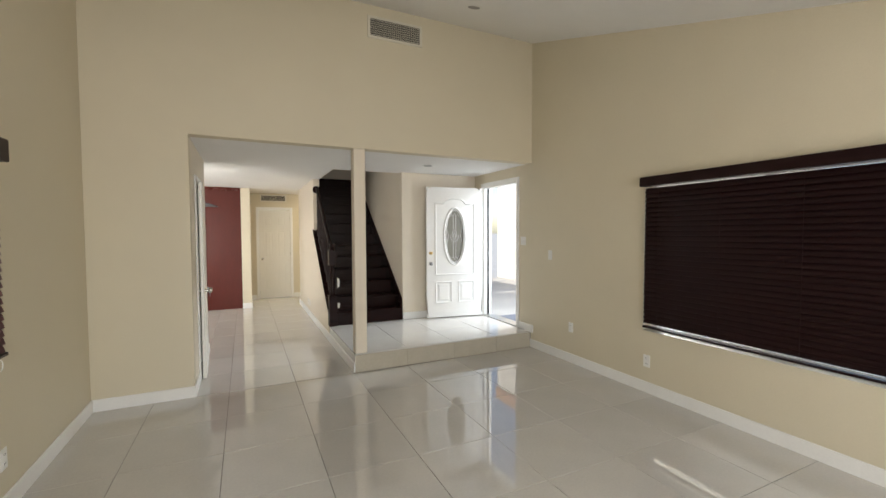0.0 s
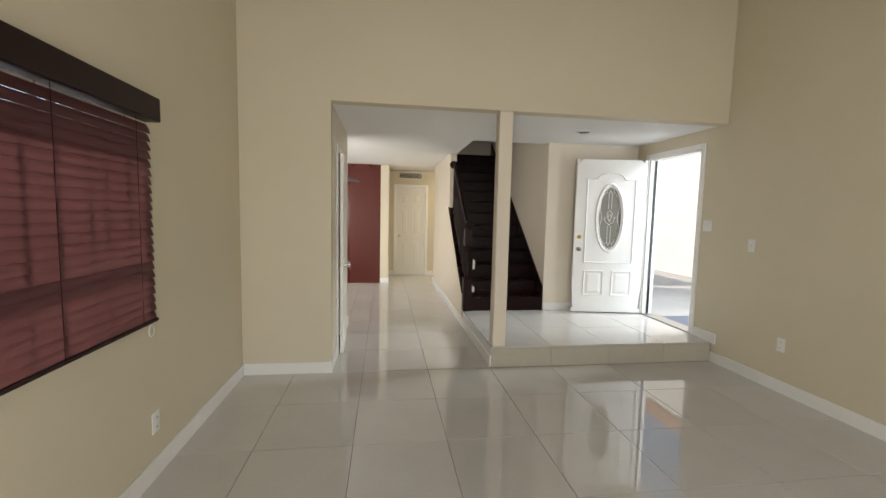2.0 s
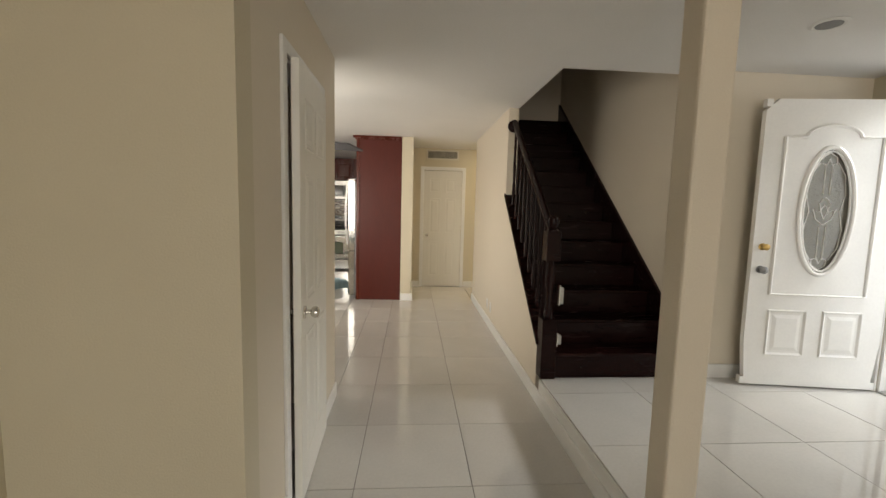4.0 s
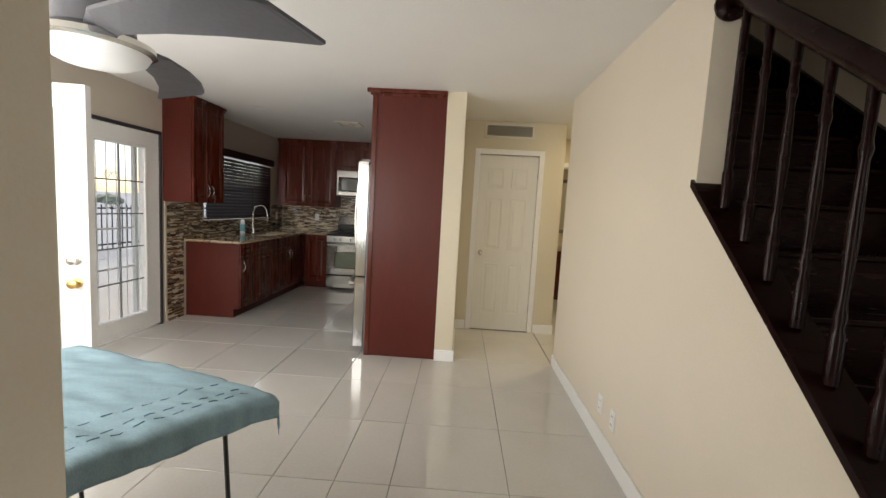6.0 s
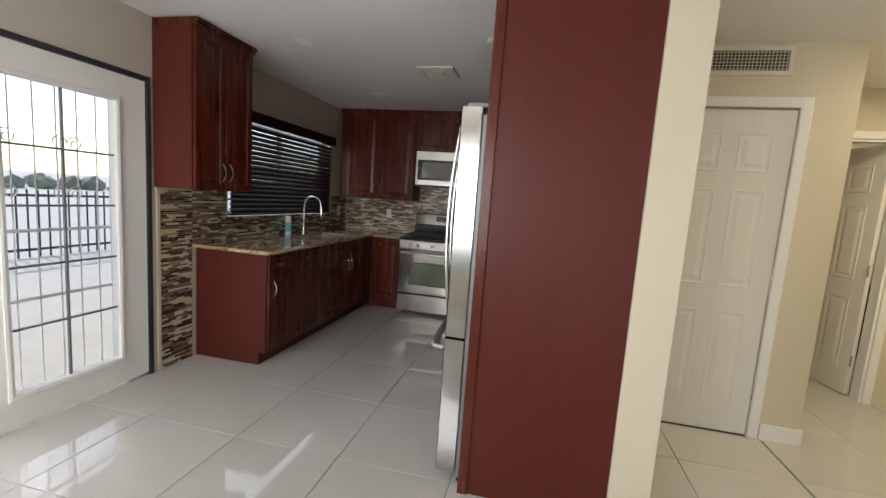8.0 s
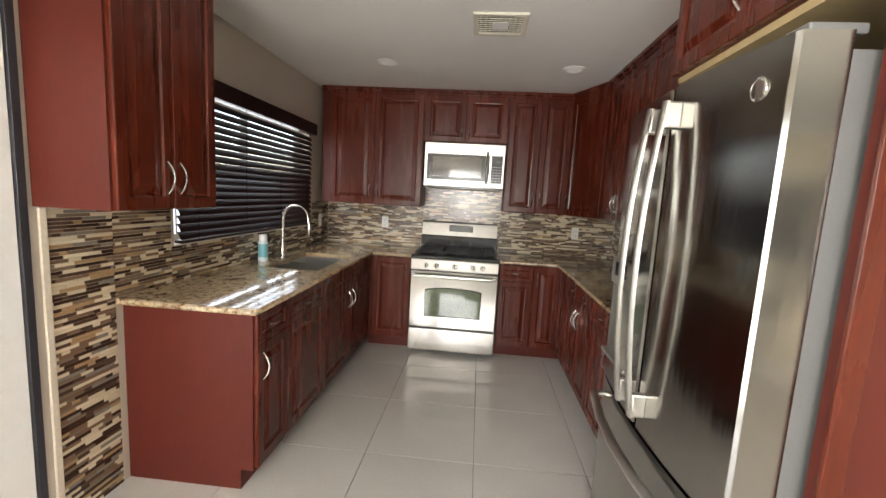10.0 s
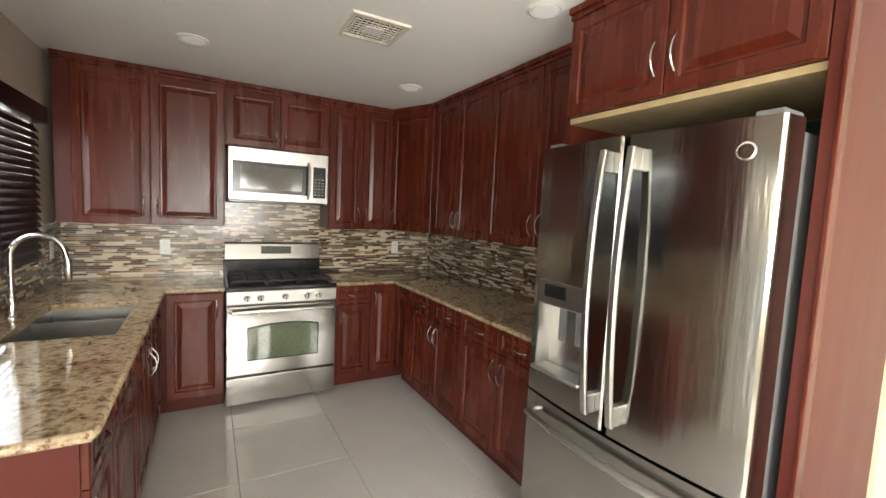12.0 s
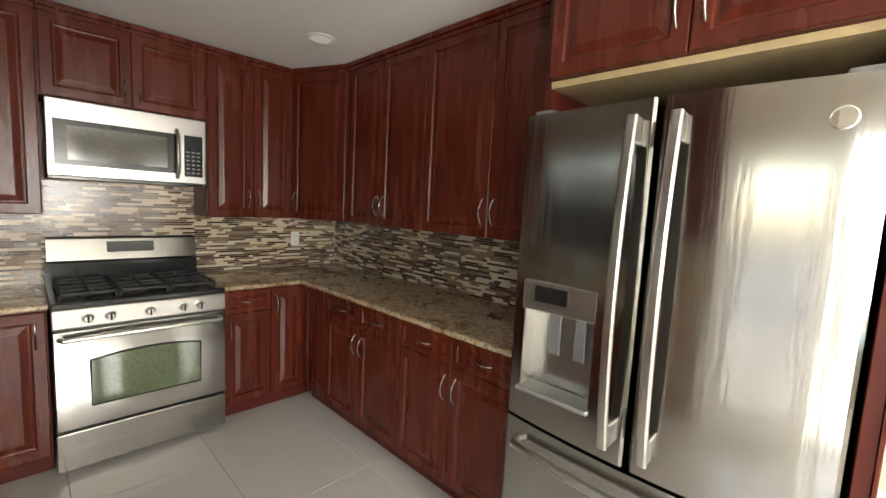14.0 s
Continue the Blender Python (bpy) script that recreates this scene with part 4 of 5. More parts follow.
kp = part("keypad", boxes(((X1 - 0.125, YF - 0.0275, Z0 + 0.06), (X1 - 0.022, YF - 0.02, Z1 - 0.105)), bevel=0.002), BLACK, md, "black keypad with pale keys")
for i in range(6):
    for j in range(3):
        part("key", boxes(((X1 - 0.115 + j * 0.03, YF - 0.0285, Z0 + 0.08 + i * 0.026), (X1 - 0.097 + j * 0.03, YF - 0.0274, Z0 + 0.088 + i * 0.026))), GREYM, kp)
smooth(part("handle", tube([(X1 - 0.165, YF - 0.024, Z0 + 0.05), (X1 - 0.165, YF - 0.055, Z0 + 0.08), (X1 - 0.165, YF - 0.062, (Z0 + Z1) / 2 - 0.02), (X1 - 0.165, YF - 0.055, Z1 - 0.11), (X1 - 0.165, YF - 0.024, Z1 - 0.08)], 0.011, 10), STEELB, md))
smooth(part("badge", lathe([(0.013, 0), (0.013, 0.002), (0.009, 0.003)], (X0 + 0.05, YF - 0.025, Z0 + 0.05), "-y"), CHROME, md))
box("grease_vent", (X0 + 0.02, YF - 0.02, Z0 + 0.001), (X1 - 0.02, YF - 0.002, Z0 + 0.0145), BLACK, mw, 0.001)

# ---- refrigerator ----
fr = thing("refrigerator", (-0.42, 10.48, 0), "stainless steel french door refrigerator with ice dispenser", "refrigerator")
FX, FY0, FY1 = -0.70, 10.035, 10.925
box("case", (FX + 0.012, FY0 + 0.01, 0.03), (-0.03, FY1 - 0.01, 1.76), GREYM, fr, 0.004, "grey painted cabinet sides")
box("kick_grille", (FX + 0.02, FY0 + 0.02, 0.002), (-0.1, FY1 - 0.02, 0.0295), BLACK, fr)


def door_skin(name, y0, y1, z0, z1, hole=None, parent=fr):
    """A slightly bowed steel door; hole: (y0, y1, z0, z1) left open for a niche."""
    cy, hw = (FY0 + FY1) / 2, (FY1 - FY0) / 2

    def xf(y):
        return FX - 0.085 - 0.035 * (1 - ((y - cy) / hw) ** 2)
    r = 0.012
    ysn = [y0 + r * 0.3, y0 + r] + [y0 + (y1 - y0) * k / 10 for k in range(1, 10)] + [y1 - r, y1 - r * 0.3]
    zs = [z0, z1]
    if hole:
        ysn = [y for y in ysn if all(abs(y - h) > 0.012 for h in hole[:2])] + list(hole[:2])
        zs += list(hole[2:])
    ysn, zs = sorted(ysn), sorted(zs)
    bm = bmesh.new()
    g = {}
    for i, y in enumerate(ysn):
        for j, z in enumerate(zs):
            e = 0.006 if i in (0, len(ysn) - 1) else 0
            g[i, j] = bm.verts.new((xf(y) + e, y, z))
    for i in range(len(ysn) - 1):
        for j in range(len(zs) - 1):
            ym, zm = (ysn[i] + ysn[i + 1]) / 2, (zs[j] + zs[j + 1]) / 2
            if hole and hole[0] < ym < hole[1] and hole[2] < zm < hole[3]:
                continue
            bm.faces.new((g[i, j], g[i + 1, j], g[i + 1, j + 1], g[i, j + 1]))
    n, m = len(ysn) - 1, len(zs) - 1
    bk = {}
    for i in (0, n):
        for j in (0, m):
            bk[i, j] = bm.verts.new((FX + 0.01, y0 if i == 0 else y1, zs[j]))
    for i in (0, n):
        bm.faces.new([g[i, j] for j in range(m + 1)] + [bk[i, m], bk[i, 0]])
    for j in (0, m):
        bm.faces.new([g[i, j] for i in range(n + 1)] + [bk[n, j], bk[0, j]])
    bm.faces.new((bk[0, 0], bk[n, 0], bk[n, m], bk[0, m]))
    ob = smooth(part(name, bm, STEEL, parent), 30)
    return ob, xf


dr, xf = door_skin("door", FY0, 10.474, 0.735, 1.79)
dl, xf = door_skin("door", 10.486, FY1, 0.735, 1.79, (10.605, 10.865, 0.86, 1.235))
fz, xf = door_skin("freezer_drawer", FY0, FY1, 0.06, 0.722)


def strap(path, half, thick):
    """A flat metal strap along (x, z) points, half wide to each side of y = 0, with eased long edges."""
    bm = bmesh.new()
    rings = []
    for i, (x, z) in enumerate(path):
        a, b = path[max(i - 1, 0)], path[min(i + 1, len(path) - 1)]
        d = Vector((b[0] - a[0], b[1] - a[1])).normalized()
        nx, nz = -d.y, d.x
        rings.append([bm.verts.new((x + nx * v, u, z + nz * v)) for u, v in ((-half, 0), (-half, thick * 0.6), (-half * 0.6, thick), (half * 0.6, thick), (half, thick * 0.6), (half, 0))])
    for A, B in zip(rings, rings[1:]):
        for k in range(6):
            bm.faces.new((A[k], A[(k + 1) % 6], B[(k + 1) % 6], B[k]))
    bm.faces.new(rings[0])
    bm.faces.new(rings[-1])
    return bm


for d, y in ((dr, 10.425), (dl, 10.535)):
    x = xf(y)
    path = [(x - 0.034 - 0.034 * (1 - q * q), 1.265 + 0.475 * q) for q in [k / 10 - 1 for k in range(21)]]
    bm = strap(path, 0.0145, 0.012)
    bmesh.ops.translate(bm, verts=bm.verts, vec=(0, y, 0))
    h = smooth(part("handle", bm, STEELB, d, "long bowed flat satin steel handle"), 35)
    for z in (0.79, 1.665):
        box("mount", (x - 0.042, y - 0.0135, z), (x + 0.004, y + 0.0135, z + 0.075), STEELB, h, 0.006)
smooth(part("handle", tube([(xf(10.10), 10.10, 0.655), (xf(10.10) - 0.045, 10.11, 0.655), (xf(10.3) - 0.055, 10.3, 0.655), (xf(10.48) - 0.058, 10.48, 0.655), (xf(10.66) - 0.055, 10.66, 0.655), (xf(10.86) - 0.045, 10.85, 0.655), (xf(10.86), 10.86, 0.655)], 0.014, 10, r2=0.017), STEELB, fz, "long bowed satin steel handle"))
bx = smooth(part("badge", lathe([(0.026, 0), (0.026, 0.003), (0.022, 0.005), (0.02, 0.003)], (xf(10.12) + 0.002, 10.12, 1.70), "-x"), CHROME, dr, "round embossed metal badge"))
nx = xf(10.735)
di = part("dispenser", boxes(((nx + 0.006, 10.590, 1.15), (nx + 0.05, 10.6055, 1.235)), ((nx + 0.08, 10.603, 0.86), (nx + 0.085, 10.867, 1.235)), ((nx + 0.004, 10.6055, 0.86), (nx + 0.08, 10.61, 1.235)), ((nx + 0.004, 10.86, 0.86), (nx + 0.08, 10.8645, 1.235))), STEELB, dl, "recessed silver ice and water dispenser")
box("control_head", (nx - 0.008, 10.60, 1.135), (nx + 0.078, 10.868, 1.237), STEELB, di, 0.006, "silver head with black display")
box("display", (nx - 0.0105, 10.70, 1.17), (nx - 0.0075, 10.82, 1.222), BLACK, di, 0.002, "black touch display")
box("tray", (nx - 0.02, 10.603, 0.845), (nx + 0.079, 10.868, 0.862), STEELB, di, 0.006)
for y in (10.68, 10.77):
    box("paddle", (nx + 0.055, y - 0.02, 0.98), (nx + 0.065, y + 0.02, 1.13), GREYM, di, 0.004)
for y in (FY0 + 0.02, FY1 - 0.09):
    box("hinge_cover", (FX - 0.06, y, 1.791), (FX + 0.05, y + 0.07, 1.812), GREYM, fr, 0.005)

# ---- windows and blinds ----
def window(name, x, out, y0, y1, z0, z1):
    """A sliding window in a wall across x; out is the way to the outside."""
    t = thing(name, (x, (y0 + y1) / 2, z0), "white framed sliding window in a plastered reveal", "window", kind="structure")
    a, b = sorted((x + out * 0.10, x + out * 0.14))
    for nm, lo, hi in (("window_frame", (a, y0, z0), (b, y0 + 0.04, z1)), ("window_frame", (a, y1 - 0.04, z0), (b, y1, z1)), ("window_frame", (a, y0 + 0.04, z0), (b, y1 - 0.04, z0 + 0.04)),
                       ("window_frame", (a, y0 + 0.04, z1 - 0.04), (b, y1 - 0.04, z1)), ("meeting_rail", (a, (y0 + y1) / 2 - 0.02, z0 + 0.04), (b, (y0 + y1) / 2 + 0.02, z1 - 0.04))):
        box(nm, lo, hi, WHITE, t, 0.003)
    for p, q in ((y0 + 0.04, (y0 + y1) / 2 - 0.02), ((y0 + y1) / 2 + 0.02, y1 - 0.04)):
        g = part("pane", boxes((((a + b) / 2 - 0.003, p, z0 + 0.04), ((a + b) / 2 + 0.003, q, z1 - 0.04))), GLASS, t)
        g.visible_shadow = False


def blind(x, inn, y0, y1, z0, z1, tilt, label, valance=0.09, pitch=0.043, material=BLINDW):
    """A slatted blind hung on the wall at x; inn is the way into the room."""
    t = thing("window_blind", (x, (y0 + y1) / 2, z0), label, "window blind")
    cx = x + inn * 0.036
    v0, v1 = sorted((x + inn * 0.003, x + inn * 0.085))
    va = box("valance", (v0, y0 - 0.03, z1 - valance), (v1, y1 + 0.03, z1), BLINDW, t, 0.006)
    n = int((z1 - valance - z0 - 0.03) / pitch)
    prof = [(-0.025, 0.0), (-0.012, 0.0025), (0, 0.0035), (0.012, 0.0025), (0.025, 0.0)]
    bm = bmesh.new()
    rows = [[bm.verts.new((u, y, h + d)) for u, h in prof] for d in (0, 0.003) for y in (y0 + 0.006, y1 - 0.006)]
    for i in range(4):
        bm.faces.new((rows[0][i], rows[0][i + 1], rows[1][i + 1], rows[1][i]))
        bm.faces.new((rows[2][i], rows[2][i + 1], rows[3][i + 1], rows[3][i]))
    bm.faces.new(rows[0] + rows[2][::-1]), bm.faces.new(rows[1] + rows[3][::-1])
    for j in (0, 4):
        bm.faces.new((rows[0][j], rows[1][j], rows[3][j], rows[2][j]))
    bmesh.ops.translate(bm, verts=bm.verts, vec=(0, -(y0 + y1) / 2, 0))
    bmesh.ops.recalc_face_normals(bm, faces=bm.faces)
    me = bpy.data.meshes.new("slat")
    bm.to_mesh(me)
    bm.free()
    me.materials.append(material)
    for i in range(n):
        s = new("slat", me)
        s.parent = t
        s.location = Vector((cx, (y0 + y1) / 2, z1 - valance - 0.04 - i * pitch)) - Vector(t.location)
        s.rotation_euler = (radians(random.uniform(-0.08, 0.08)), radians(inn * (tilt + random.uniform(-2, 2))), 0)
    box("bottom_rail", (cx - 0.024, y0 + 0.006, z0), (cx + 0.024, y1 - 0.006, z0 + 0.018), BLINDW, t, 0.004)
    for k in range(4):
        y = y0 + (y1 - y0) * (0.08 + 0.28 * k)
        for dx in (-0.024, 0.024):
            smooth(part("ladder_cord", tube([(cx + dx, y, z0 + 0.01), (cx + dx, y, z1 - valance)], 0.0014, 5), BLINDW, t))
    return t


window("window_1", -1.15, -1, *LWIN)
window("window_2", 3.46, 1, *RWIN)
window("window_3", KX0, -1, *KW)
lb = blind(-1.15, 1, 1.88, 3.705, 0.875, 2.02, 67, "dark brown blind with half open sunlit slats", 0.12, material=TRANSL)
smooth(part("pull_ring", tube([(-1.11, 3.66 + 0.025 * math.cos(a), 0.83 + 0.03 * math.sin(a)) for a in [math.pi * k / 6 for k in range(12)]], 0.0025, 5, True), PLASTIC, lb))
blind(3.46, -1, 1.49, 3.405, 0.625, 2.02, 66, "dark brown wooden blind with closed slats", 0.085)
blind(KX0, 1, 11.20, 12.915, 1.11, 2.02, 58, "dark brown kitchen blind with nearly closed slats", 0.10)


# ---- vents, outlets, downlights ----
def vent(name, facing, c, w, h, label, bars):
    t = thing(name, c, label, "vent", local=True)
    t.rotation_euler = {"-y": (0, 0, 0), "down": (radians(90), 0, 0)}[facing]
    fw = 0.028
    # no duct is cut; a dark sheet gives the shade behind the grille
    part("backing", boxes(((-w / 2 + 0.01, -0.003, -h / 2 + 0.01), (w / 2 - 0.01, 0, h / 2 - 0.01))), DARKV, t)
    bm = ring_panel(w, h, [(0, 0), (0, 0.006), (0.004, 0.012), (fw, 0.010), (fw, 0.002)])
    bmesh.ops.delete(bm, geom=[bm.faces[-1] if False else f for f in bm.faces if abs(f.calc_center_median().y + 0.002) < 1e-5 or abs(f.calc_center_median().y) < 1e-6 and f.calc_area() > w * h * 0.9], context="FACES")
    bmesh.ops.translate(bm, verts=bm.verts, vec=(-w / 2, 0, -h / 2))
    part("frame", bm, GRILLE, t)
    for i in range(bars[0]):
        x = -w / 2 + fw + (w - 2 * fw) * (i + 0.5) / bars[0]
        part("slat", boxes(((x - 0.0014, -0.009, -h / 2 + fw), (x + 0.0014, -0.004, h / 2 - fw))), GRILLE, t)
    for i in range(bars[1]):
        z = -h / 2 + fw + (h - 2 * fw) * (i + 0.5) / bars[1]
        part("slat", boxes(((-w / 2 + fw, -0.0085, z - 0.0014), (w / 2 - fw, -0.0035, z + 0.0014))), GRILLE, t)
    return t


vent("return_vent", "-y", (1.60, 5.15, 3.725), 0.63, 0.235, "off-white louvred return vent high on the wall", (26, 8))
vent("return_vent", "-y", (0.672, 11.07, 2.315), 0.565, 0.17, "off-white louvred vent above the closet door", (26, 6))
t = vent("ceiling_register", "down", (-1.32, 11.655, CZ), 0.30, 0.30, "white four-way ceiling air register", (9, 9))
part("damper_plate", boxes(((-0.045, -0.014, -0.045), (0.045, -0.009, 0.045))), PLASTIC, t)


def downlight(x, y, z, material, label, tilt=0.0):
    t = thing("downlight", (x, y, z), label, "ceiling light", "recessed downlights", local=True)
    t.rotation_euler = (tilt, 0, 0)
    smooth(part("trim_ring", lathe([(0.062, 0.0), (0.085, 0.0), (0.088, 0.004), (0.070, 0.010), (0.062, 0.006)], (0, 0, 0), "-z", 28), PLASTIC, t))
    smooth(part("lens", lathe([(0.001, 0.0065), (0.058, 0.0065), (0.056, 0.009), (0.001, 0.0105)], (0, 0, 0), "-z", 24), material, t))


for x, y in ((-2.13, 12.4), (-0.74, 12.44), (-0.75, 11.0), (-2.15, 10.97)):
    downlight(x, y, CZ, LENS, "white recessed ceiling downlight")
downlight(2.30, 5.88, CZ, GREYM, "recessed entry downlight with dim lens")
downlight(2.06, 4.22, 3.955 - 0.325 * 0.93, GREYM, "recessed downlight in the sloping ceiling", 0.314)


def outlet(facing, c, label="white duplex wall outlet", w=0.07, h=0.115, toggle=False):
    t = thing("light_switch" if toggle else "wall_outlet", c, label, "switch" if toggle else "outlet", local=True)
    t.matrix_basis = Matrix.Translation(c) @ FACING[facing]
    part("plate", boxes(((-w / 2, -0.006, -h / 2), (w / 2, 0, h / 2)), bevel=0.002), PLASTIC, t)
    if toggle:
        for k in range(max(1, round(w / 0.07))):
            x = -w / 2 + 0.035 + k * 0.046
            part("toggle", boxes(((x - 0.005, -0.014, -0.008), (x + 0.005, -0.005, 0.012)), bevel=0.001), PLASTIC, t)
    else:
        for z in (-0.025, 0.025):
            soc = part("socket", boxes(((-0.016, -0.0085, z - 0.014), (0.016, -0.0055, z + 0.014)), bevel=0.001), PLASTIC, t)
            part("slots", boxes(((-0.008, -0.0095, z - 0.005), (-0.006, -0.0084, z + 0.006)), ((0.006, -0.0095, z - 0.005), (0.008, -0.0084, z + 0.006))), BLACK, soc)


outlet("+x", (-1.15, 3.74, 0.30))
outlet("-x", (3.46, 3.39, 0.30))
outlet("-x", (3.46, 4.40, 0.41))
outlet("-x", (3.46, 4.77, 1.235), "white light switch on the beige wall", toggle=True)
outlet("-x", (3.46, 5.32, 1.40), "white double light switch beside the front door", 0.115, toggle=True)
outlet("-x", (1.11, 8.76, 0.25))
outlet("-x", (1.11, 8.55, 0.25))
outlet("-y", (-2.35, KY1 - 0.012, 1.13), "white outlet on the mosaic backsplash")
outlet("-y", (-0.39, KY1 - 0.012, 1.13), "white outlet on the mosaic backsplash")
outlet("+x", (KX0 + 0.012, 13.22, 1.13), "white outlet on the mosaic backsplash")

# ---- staircase ----
RISE, RUN, SY, NS = 0.186, 0.2335, 6.64, 13
st = thing("staircase", (1.7, SY, 0.2), "steep staircase of near black stained wood", "staircase", kind="structure")
for i in range(NS):
    y, z = SY + i * RUN, 0.2 + i * RISE
    box("riser", (1.215, y, z), (2.17, y + 0.02, z + RISE - 0.022), STAIRW, st, 0.001)
    box("tread", (1.213, y - 0.025, z + RISE - 0.022), (2.172, y + RUN + (0.02 if i < NS - 1 else 0.3), z + RISE), STAIRW, st, 0.007)


def slope_board(name, x0, x1, y0, y1, za, zb, th, parent):
    bm = bmesh.new()
    pts = [(y0, za), (y1, zb), (y1, zb - th), (y0, za - th)]
    A = [bm.verts.new((x0, y, z)) for y, z in pts]
    B = [bm.verts.new((x1, y, z)) for y, z in pts]
    bm.faces.new(A), bm.faces.new(B)
    for i in range(4):
        bm.faces.new((A[i], A[(i + 1) % 4], B[(i + 1) % 4], B[i]))
    return part(name, bm, STAIRW, parent)


slope_board("skirt_board", 2.172, 2.198, 6.64, 9.6, 0.52, 0.52 + 2.96 * 0.797, 0.34, st)
slope_board("skirt_board", 1.2105, 1.214, 6.75, 9.6, 0.46, 0.46 + 2.85 * 0.797, 0.3, st)
ra = thing("stair_railing", (1.16, 6.66, 0.2), "dark turned wood stair railing with newel post", "railing")
slope_board("cap_rail", 1.095, 1.225, 6.70, 7.985, 0.455, 0.455 + 1.285 * 0.872, 0.03, ra)
smooth(part("handrail", tube([(1.16, 6.66, 1.27), (1.16, 7.93, 2.27)], 0.026, 10, r2=0.034), STAIRW, ra))
smooth(part("rosette", lathe([(0.06, 0), (0.062, 0.012), (0.045, 0.022), (0.02, 0.026)], (1.16, 7.968, 2.24), "-y", 20), STAIRW, ra))
nb = lathe([(0.045, 0.0), (0.045, 0.42), (0.03, 0.44), (0.036, 0.47), (0.026, 0.52), (0.034, 0.70), (0.028, 0.86), (0.04, 0.89), (0.045, 0.90), (0.045, 1.08), (0.03, 1.09), (0.036, 1.10), (0.048, 1.13), (0.042, 1.165), (0.015, 1.18)], (1.16, 6.655, 0.2), "z", 14)
smooth(part("newel_post", nb, STAIRW, ra))
box("newel_block", (1.105, 6.60, 0.201), (1.215, 6.712, 0.64), STAIRW, ra, 0.004)
box("newel_block", (1.11, 6.605, 1.06), (1.21, 6.705, 1.27), STAIRW, ra, 0.004)
for i in range(9):
    y = 6.80 + i * 0.132
    zb, zt = 0.455 + (y - 6.70) * 0.872, 1.27 + (y - 6.66) * 0.787 - 0.02
    h = zt - zb
    smooth(part("baluster", lathe([(0.019, 0), (0.019, 0.13), (0.013, 0.15), (0.017, 0.18), (0.011, 0.22), (0.016, h * 0.5), (0.011, h - 0.2), (0.016, h - 0.17), (0.012, h - 0.15), (0.015, h)], (1.16, y, zb), "z", 10), STAIRW, ra))

for z, h in ((0.44, 0.10), (0.74, 0.15)):
    g = thing("gate_bracket", (1.222, 6.63, z), "clear and chrome stair gate bracket screwed to the newel post", "gate bracket", local=True)
    part("plate", boxes(((-0.005, -0.02, 0), (0.004, 0.02, h)), bevel=0.003), CHROME, g)
    part("cup", boxes(((0.004, -0.016, 0.02), (0.03, -0.010, h - 0.02)), ((0.004, 0.010, 0.02), (0.03, 0.016, h - 0.02)), ((0.004, -0.016, 0.014), (0.03, 0.016, 0.02)), bevel=0.002), STEELB, g)
    smooth(part("screw", lathe([(0.006, 0), (0.006, 0.003), (0.002, 0.004)], (0.004, 0, h - 0.012), "x", 10), STEELB, g))

# ---- dining corner ----
fan = thing("ceiling_fan", (-1.12, 7.68, CZ), "dark grey ceiling fan with frosted light bowl", "ceiling fan", local=True)
smooth(part("canopy", lathe([(0.07, 0), (0.07, 0.03), (0.03, 0.06), (0.014, 0.065), (0.014, 0.36), (0.05, 0.37), (0.11, 0.39), (0.12, 0.48), (0.09, 0.50)], (0, 0, 0), "-z", 24), FANM, fan))
smooth(part("light_ring", lathe([(0.10, 0.50), (0.175, 0.51), (0.18, 0.53), (0.165, 0.54)], (0, 0, 0), "-z", 32), CHROME, fan))
smooth(part("light_bowl", lathe([(0.165, 0.535), (0.15, 0.56), (0.10, 0.585), (0.03, 0.592)], (0, 0, 0), "-z", 28), FROST, fan, "frosted glass bowl"))
for k in range(3):
    ang = radians(105 + 120 * k)
    bm = bmesh.new()
    up, dn = [], []
    for s, c, hw in ((0.08, -0.05, 0.035), (0.2, -0.10, 0.05), (0.36, -0.10, 0.07), (0.54, -0.07, 0.09), (0.70, -0.02, 0.105), (0.81, 0.02, 0.115), (0.83, 0.03, 0.10)):
        for lst, dz in ((up, 0.0), (dn, -0.012)):
            lst.append((bm.verts.new((s, c + hw - 0.0, -0.495 + dz - 0.015)), bm.verts.new((s - (0.05 if s > 0.8 else 0), c - hw, -0.495 + dz + 0.015))))
    for lst in (up, dn):
        for a, b in zip(lst, lst[1:]):
            bm.faces.new((a[0], a[1], b[1], b[0]))
    for j in (0, 1):
        for i in range(6):
            bm.faces.new((up[i][j], up[i + 1][j], dn[i + 1][j], dn[i][j]))
    for i in (0, 6):
        bm.faces.new((up[i][0], up[i][1], dn[i][1], dn[i][0]))
    bm.transform(Matrix.Rotation(ang, 4, "Z"))
    part("blade", bm, FANM, fan)

tb = thing("side_table", (-1.05, 7.45, 0), "low table on thin black metal legs", "table", rz=0, local=True)
tip = Vector((-0.43, 7.58))
u1, u2 = Vector((-0.955, 0.28)), Vector((-0.55, -0.835))
tb.location = (0, 0, 0)
TZ = 0.75


def tpt(a, b, z):
    p = tip + u1 * a + u2 * b
    return (p.x, p.y, z)


part("tabletop", prism([tpt(a, b, 0)[:2] for a, b in ((0.03, 0.03), (0.95, 0.03), (0.95, 0.65), (0.03, 0.65))], TZ - 0.055, TZ - 0.032), BLACK, tb)
for a, b in ((0.10, 0.09), (0.88, 0.09), (0.88, 0.58), (0.10, 0.58)):
    smooth(part("leg", tube([tpt(a, b, TZ - 0.05), tpt(a - 0.02, b - 0.02, 0.0)], 0.008, 8), BLACK, tb))
tc = thing("tablecloth", (0, 0, 0), "crumpled blue woven tablecloth with dark stripes", "tablecloth", local=True)
NA, NB = 60, 44


